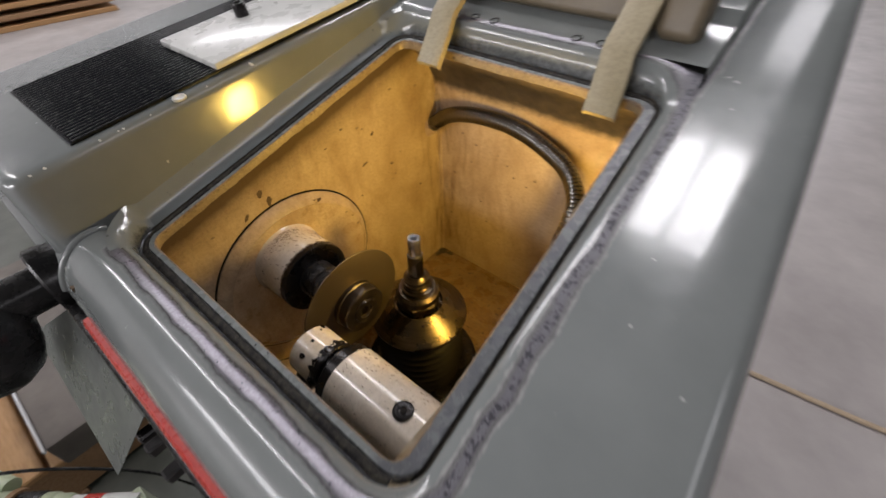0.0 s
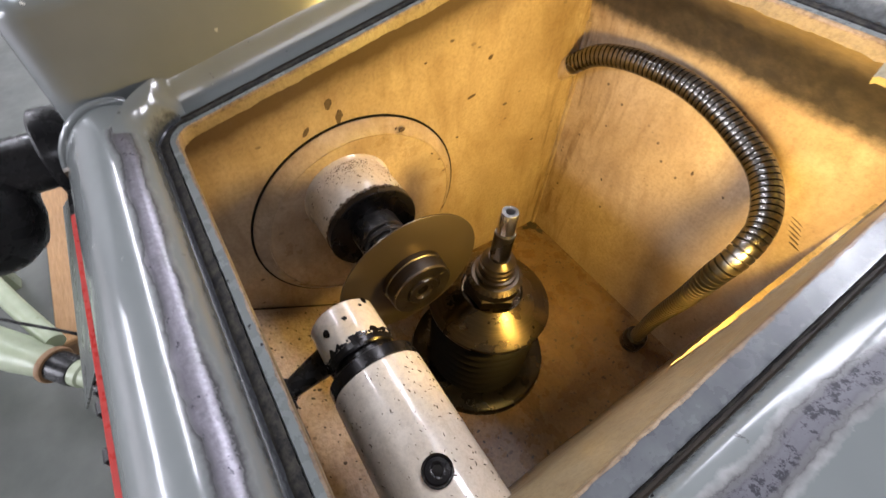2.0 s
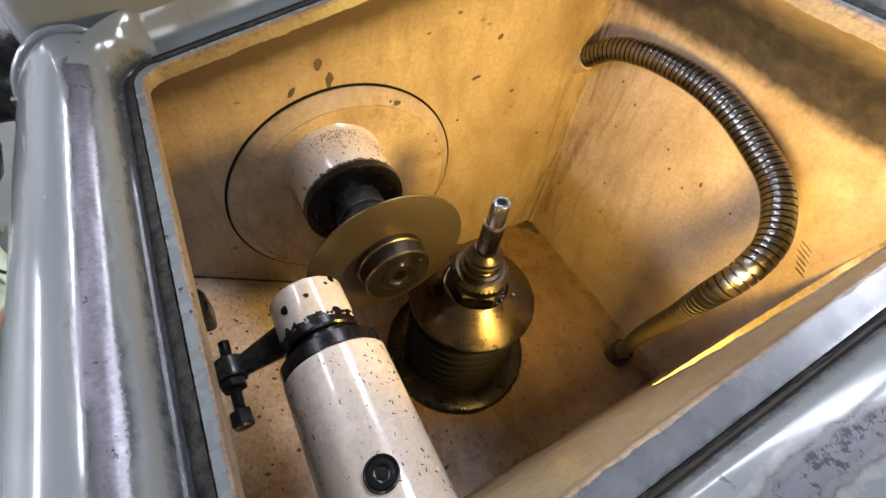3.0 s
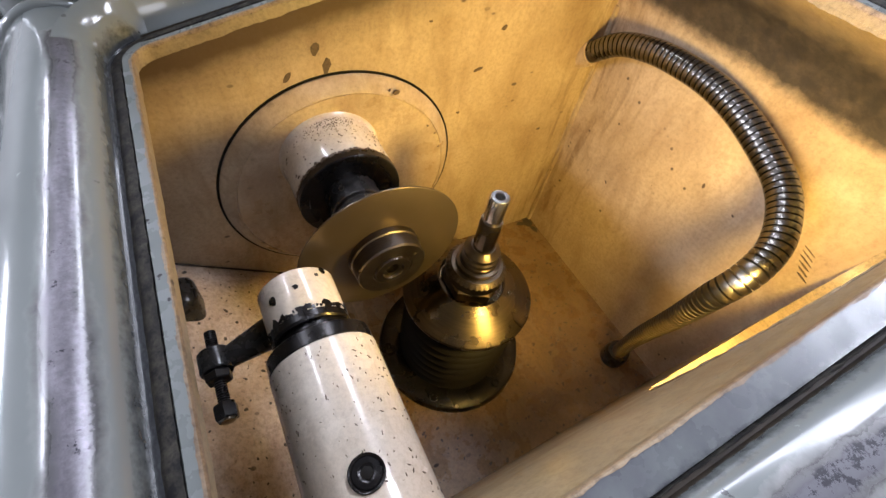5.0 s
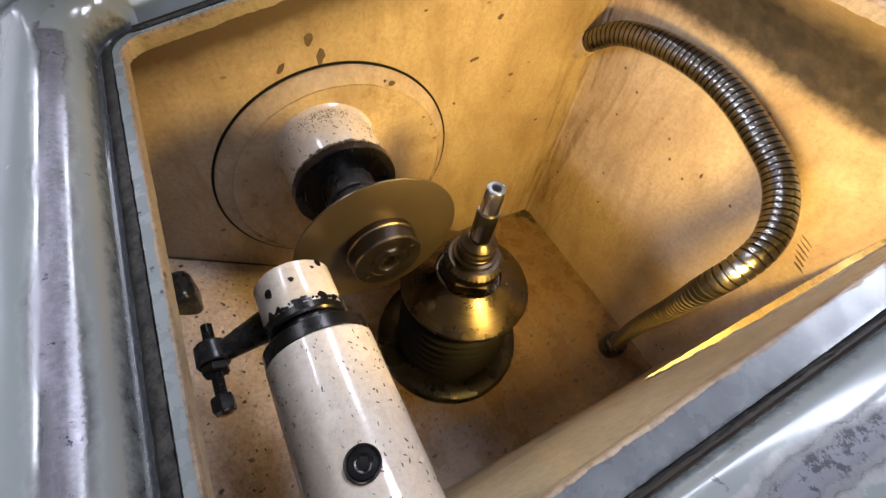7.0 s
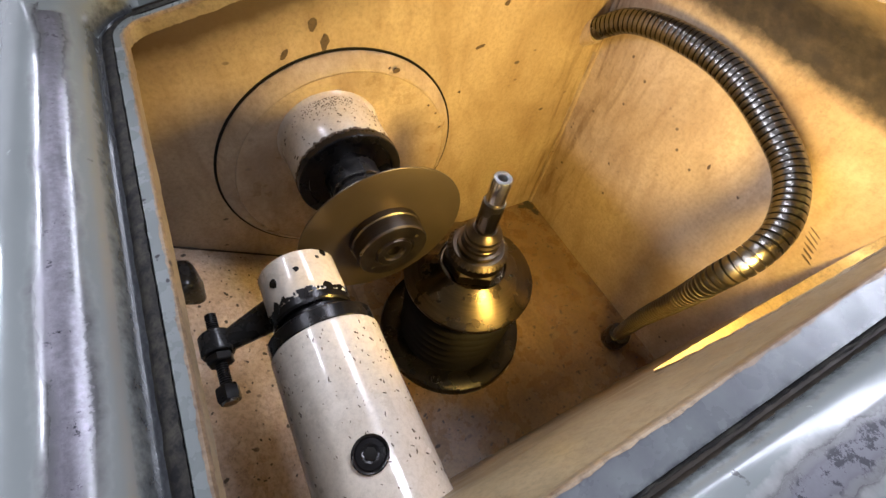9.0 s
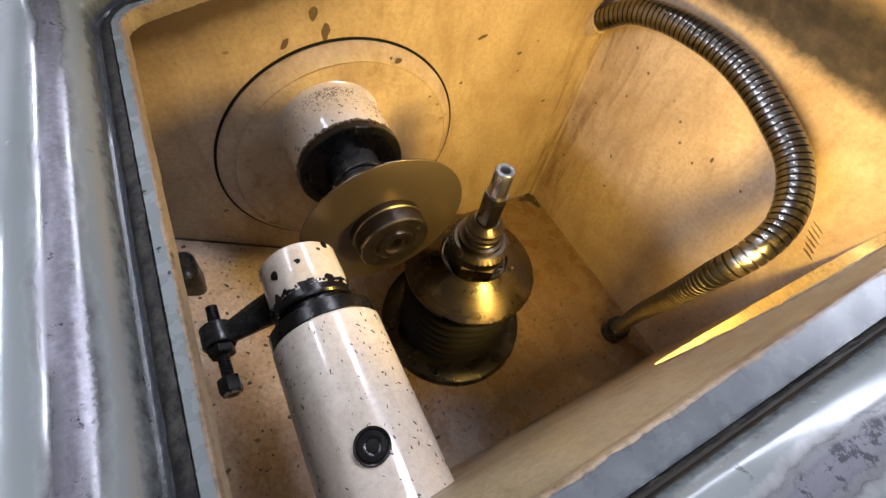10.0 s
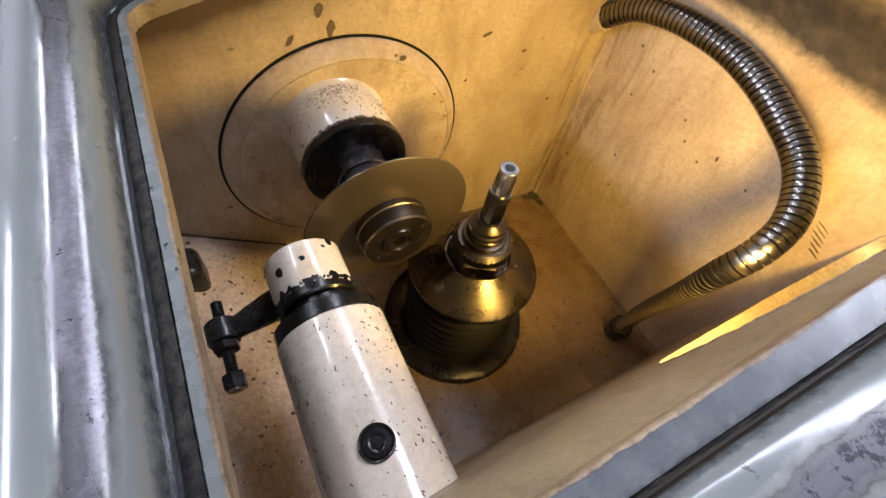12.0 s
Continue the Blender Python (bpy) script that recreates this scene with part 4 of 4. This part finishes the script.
part("grip", lathe([(0, -0.012), (0.030, -0.010), (0.046, 0.004), (0.053, 0.026), (0.054, 0.055), (0.050, 0.082), (0.037, 0.100), (0.0, 0.106)], Matrix.Translation((-0.068, -0.178, 1.000)) @ Matrix.Rotation(radians(163), 4, "X"), 48), black_paint, knob, "rounded black grip")
guard = thing("guard_sheet", "thin grey plastic guard sheet under the machine's front edge", "guard sheet")
part("sheet", slab([[(-0.03, -0.100, 0.975), (0.19, -0.103, 0.975)], [(-0.195, -0.163, 0.848), (0.13, -0.168, 0.848)]], 0.003, (0, -0.9, -0.4)), guard_grey, guard)
part("rail", box(-0.12, 0.62, -0.104, -0.088, 0.935, 0.980, 0.004, 2), black_paint, guard, "black mounting rail")
for x in (0.17, 0.19, 0.23, 0.30):
    part("clip", box(x, x + 0.014, -0.124, -0.104, 0.925, 0.940, 0.002, 1), black_oxide, guard)

# ---- things on the hall floor ----
trolley = thing("lift_trolley", "pale green tubular lifting trolley with a chromed ram", "trolley")
a, b = Vector((-0.244, -0.333, 0.33)), Vector((-0.526, -0.586, 0.33))
d = (b - a).normalized()
tm = Matrix.Translation(a) @ d.to_track_quat("Z", "Y").to_matrix().to_4x4()
part("beam", lathe([(0.0, 0.175), (0.033, 0.175), (0.036, 0.180), (0.036, 0.205), (0.042, 0.26), (0.046, 0.40), (0.046, 0.95), (0.0, 0.95)], tm, 32), pale_green, trolley, "chipped pale green beam")
part("ring", lathe([(0.030, 0.166), (0.040, 0.166), (0.042, 0.170), (0.042, 0.178), (0.036, 0.181)], tm, 32), brown_wood, trolley, "rusty ring")
part("sleeve", lathe([(0.0, 0.110), (0.033, 0.110), (0.034, 0.114), (0.034, 0.168), (0.0, 0.168)], tm, 32), black_paint, trolley, "glossy black sleeve")
part("coupling", lathe([(0.0, 0.05), (0.024, 0.05), (0.027, 0.06), (0.027, 0.085), (0.031, 0.09), (0.031, 0.112), (0.0, 0.112)], tm, 32), pale_green, trolley)
part("rod", lathe([(0.0, -0.10), (0.022, -0.10), (0.022, 0.052), (0.0, 0.052)], tm, 32), paper_mat, trolley, "white labelled rod end")
part("label_mark", lathe([(0.0224, -0.02), (0.0226, -0.019), (0.0226, 0.018), (0.0224, 0.019)], tm, 32), red_paint, trolley)
part("branch", tube([Vector(p) for p in ((-0.43, -0.44, 0.335), (-0.60, -0.517, 0.336), (-0.80, -0.60, 0.338), (-1.05, -0.70, 0.34))], 0.021, 16), pale_green, trolley)
part("foot", box(-0.20, -0.15, -0.30, -0.25, 0.0, 0.345, 0.006), pale_green, trolley)
part("foot", box(-0.93, -0.87, -0.95, -0.89, 0.0, 0.33, 0.006), pale_green, trolley)
part("foot", box(-1.07, -1.02, -0.73, -0.68, 0.0, 0.335, 0.006), pale_green, trolley)
cab = finish("cable", tube(spline([(-0.75, -0.78, 0.40), (-0.56, -0.565, 0.395), (-0.47, -0.475, 0.40), (-0.38, -0.36, 0.36), (-0.32, -0.25, 0.20), (-0.30, -0.20, 0.004)], 8), 0.004, 8), black_paint)
tagged(cab, "thin black cable draped over the trolley beam", "cable")

pallet = thing("pallet", "worn orange-brown wooden pallet on the workshop floor", "pallet")
for k in range(4):
    y = -0.505 + k * 0.098
    part("deck_board", box(-1.40, -0.535 + 0.012 * (k % 2), y, y + 0.086, 0.180, 0.202, 0.004, 1), wood_mat, pallet)
for x in (-1.39, -0.99, -0.62):
    part("bearer", box(x, x + 0.075, -0.50, -0.125, 0.022, 0.180, 0.004, 1), brown_wood, pallet)
for y in (-0.50, -0.22):
    part("bottom_board", box(-1.40, -0.54, y, y + 0.09, 0.0, 0.022, 0.003, 1), brown_wood, pallet)
crate = thing("crate", "flat dark grey crate with a pale edge on the pallet", "crate")
part("body", box(-1.38, -0.50, -0.375, -0.125, 0.202, 0.30, 0.008, 2), carton, crate)
part("edge", box(-1.385, -0.495, -0.381, -0.375, 0.290, 0.304, 0.002, 1), wall_mat, crate)

line = finish("floor_cable", tube([Vector((x, 1.236 + 0.12 * (x - 0.75) + 0.004 * math.sin(9 * x), 0.009)) for x in [0.74 + 0.12 * k for k in range(30)]], 0.009, 8), cable_mat)
tagged(line, "pale brown cable lying along the concrete floor", "cable")
stack = thing("timber_stack", "stack of brown timber boards against the wall far off", "timber")
for k in range(4):
    part("board", box(-8.0 - 0.1 * (k % 2), -6.2, -0.4 + 0.05 * (k % 2), 1.9, 0.10 * k, 0.10 * k + 0.05, 0.006, 1), brown_wood if k % 2 else wood_mat, stack)
for k in range(3):
    part("spacer", box(-7.7 + 0.6 * k, -7.6 + 0.6 * k, -0.3, 1.8, 0.05, 0.30, 0.004, 1), brown_wood, stack)

# ---- chips and specks ----
UX, UY, UZ = Vector((1, 0, 0)), Vector((0, 1, 0)), Vector((0, 0, 1))
rng = random.Random(11)
for y, z, size, stretch, turn in ((0.168, 1.012, 0.0055, 1.7, 1.3), (0.178, 0.992, 0.0062, 1.8, 1.5), (0.405, 1.014, 0.0050, 1.2, 0.5), (0.136, 0.985, 0.0035, 2.6, 0.9), (0.378, 0.962, 0.0030, 3.0, 0.3), (0.36, 0.90, 0.0022, 1.5, 0.3), (0.30, 1.03, 0.0018, 1.5, 0.3), (0.08, 0.93, 0.0026, 2.2, 1.0), (0.06, 0.86, 0.0022, 2.2, 0.8)):
    part("paint_chip", patch(rng, UY, UZ, Vector((0.0, y, z)), size, stretch, turn), chip_dark, spindle_wall)
for x, y, z, size, stretch, turn in ((0.188, 0.6012, 0.858, 0.0022, 1.6, 1.2), (0.248, 0.5996, 0.910, 0.0026, 2.4, 1.4), (0.150, 0.600, 0.93, 0.0016, 1.5, 0.4), (0.30, 0.5995, 0.905, 0.0016, 1.5, 0.4), (0.12, 0.602, 0.80, 0.0018, 2.0, 0.8)):
    part("paint_chip", patch(rng, UX, -UZ, Vector((x, y, z)), size, stretch, turn, 0.0008), chip_dark, back_wall)
for k in range(6):
    part("scratch", patch(rng, UX, -UZ, Vector((0.383 + 0.0035 * k, 0.5985, 0.935 - 0.006 * k)), 0.0009, 14 - k, 0.25, 0.0012), chip_dark, back_wall)
part("paint_chip", patch(rng, UY, UZ, Vector((0.0152, 0.256, 0.958)), 0.0035, 1.6, 0.2), chip_dark, spindle)
for y, z in ((0.247, 0.962), (0.318, 0.885), (0.327, 0.86), (0.305, 0.90)):
    part("paint_chip", patch(rng, UY, UZ, Vector((0.0152, y, z)), 0.0016, 1.6, rng.uniform(0, 3)), chip_dark, spindle)


def round_flake(x, angle, r, cy, cz, size, stretch, turn, lift=0.0005):
    """A flake on a lying cylinder, angle from its top."""
    out = Vector((0, math.sin(angle), math.cos(angle)))
    return patch(rng, UX, out.cross(UX).normalized(), Vector((x, cy, cz)) + out * r, size, stretch, turn, lift)


for x, ang, size, st, tr in ((0.216, -0.70, 0.0052, 1.2, 0.3), (0.214, -0.06, 0.0028, 1.3, 0.2), (0.205, 0.55, 0.0020, 1.4, 1.0), (0.199, 0.8, 0.004, 1.2, 1.0)):
    part("paint_chip", round_flake(x, ang, 0.0352, CY - 0.002, CZ, size, st, tr), black_oxide, cap)
part("worn_edge", joined([round_flake(0.2375 + rng.uniform(-0.002, 0.0015), -1.6 + 3.2 * k / 34, 0.0350, CY - 0.002, CZ, rng.choice((0.0016, 0.0022, 0.003, 0.0055)), rng.uniform(1.0, 1.7), rng.uniform(0, 3), 0.0004) for k in range(35)]), black_oxide, cap, "paint worn ragged along the rim")
body = steady.children[0]
specks = [round_flake(rng.uniform(0.279, 0.425), rng.uniform(-1.2, 1.2), 0.0460, CY, CZ, rng.uniform(0.00025, 0.0006), rng.uniform(1, 5.0), rng.uniform(-0.5, 1.2)) for k in range(150)]
tagged(part("scratch_rest", joined(specks), chip_dark, body, "fine dark scratches"), kind="stuff")
housing = spindle.children[2]
specks = [round_flake(rng.uniform(0.024, 0.080), rng.uniform(-1.4, 1.0), 0.0604, SY, SZ, rng.uniform(0.0004, 0.0012), rng.uniform(1, 3), rng.uniform(0, 3)) for k in range(60)]
specks += [round_flake(0.020 + abs(rng.gauss(0, 0.013)), rng.gauss(-0.05, 0.28), 0.0604, SY, SZ, rng.uniform(0.0003, 0.0008), rng.uniform(1, 2), rng.uniform(0, 3), 0.0003) for k in range(260)]
specks += [round_flake(0.0795 + rng.uniform(-0.002, 0.001), -1.8 + 3.4 * k / 60, 0.0604, SY, SZ, rng.uniform(0.001, 0.003), 1.0, 0) for k in range(61)]
tagged(part("scratch_rest", joined(specks), chip_dark, housing, "small chips and a worn front edge"), kind="stuff")
specks = []
for k in range(760):
    x, y = rng.uniform(0.01, 0.40), rng.uniform(-0.05, 0.595)
    if math.hypot(x - PX, y - PY) < 0.114:
        continue
    nrm = UZ if y > 0.175 else Vector((0, 0.716, 1)).normalized()
    v = nrm.cross(UX).normalized()
    specks.append(patch(rng, UX, v, Vector((x, y, floor_z(y))), rng.choice((0.0006, 0.0008, 0.001, 0.0013, 0.0018, 0.0026)), rng.uniform(1, 2.2), rng.uniform(0, 3), 0.0005, 6))
tagged(part("grime_specks", joined(specks), gap_dark, tank_floor, "scattered black swarf specks"), kind="stuff")
for x, y, size, tr in ((0.012, 0.592, 0.012, 0.4), (0.034, 0.597, 0.008, 0.1), (0.010, 0.575, 0.007, 1.4)):
    part("grime", patch(rng, UX, UY, Vector((x, y, TZ)), size, 1.5, tr, 0.0012, 13), gap_dark, tank_floor)
part("crease_grime", tube([Vector((0.0015, y, floor_z(y) + 0.001)) for y in [-0.08 + 0.006 * k for k in range(56)]], lambda w: 0.0014 + 0.0012 * noise.noise(Vector((w * 60, 0, 0))), 8), gap_dark, tank_floor, "black grime in the joint of wall and bottom")
# welded corner of the tank
part("weld_bead", tube([Vector((0.002, 0.6035, TZ)), Vector((0.002, 0.603, 0.75)), Vector((0.002, 0.599, 0.92)), Vector((0.002, 0.590, 1.03))], 0.0045, 10), tank_cream, grinder)

# weld mark and bare spots along the ledge
bump = lathe([(0.0072, -0.001), (0.0070, 0.0012), (0.0055, 0.0022), (0.0040, 0.0014), (0.0, 0.0010)], Matrix.Translation((LX - 0.009, 0.132, ledge_z(0.132) - 0.0015)) @ Matrix.Rotation(radians(28), 4, "Y") @ Matrix.Diagonal((0.8, 1.3, 1, 1)), 24)
part("weld_mark", bump, frosted, ledge, "pale painted-over weld mark")
rng = random.Random(21)
for y in (-0.045, -0.03, 0.03, 0.052, 0.058, 0.092, 0.17, 0.24):
    nrm = Vector((0.7, 0, 0.7)).normalized()
    part("paint_chip", patch(rng, UY, nrm.cross(UY).normalized() * -1, Vector((LX - 0.0084, y, ledge_z(y) - 0.0042)), rng.uniform(0.001, 0.0028), rng.uniform(1, 2.5), rng.uniform(0, 1), 0.0006), frosted, ledge)
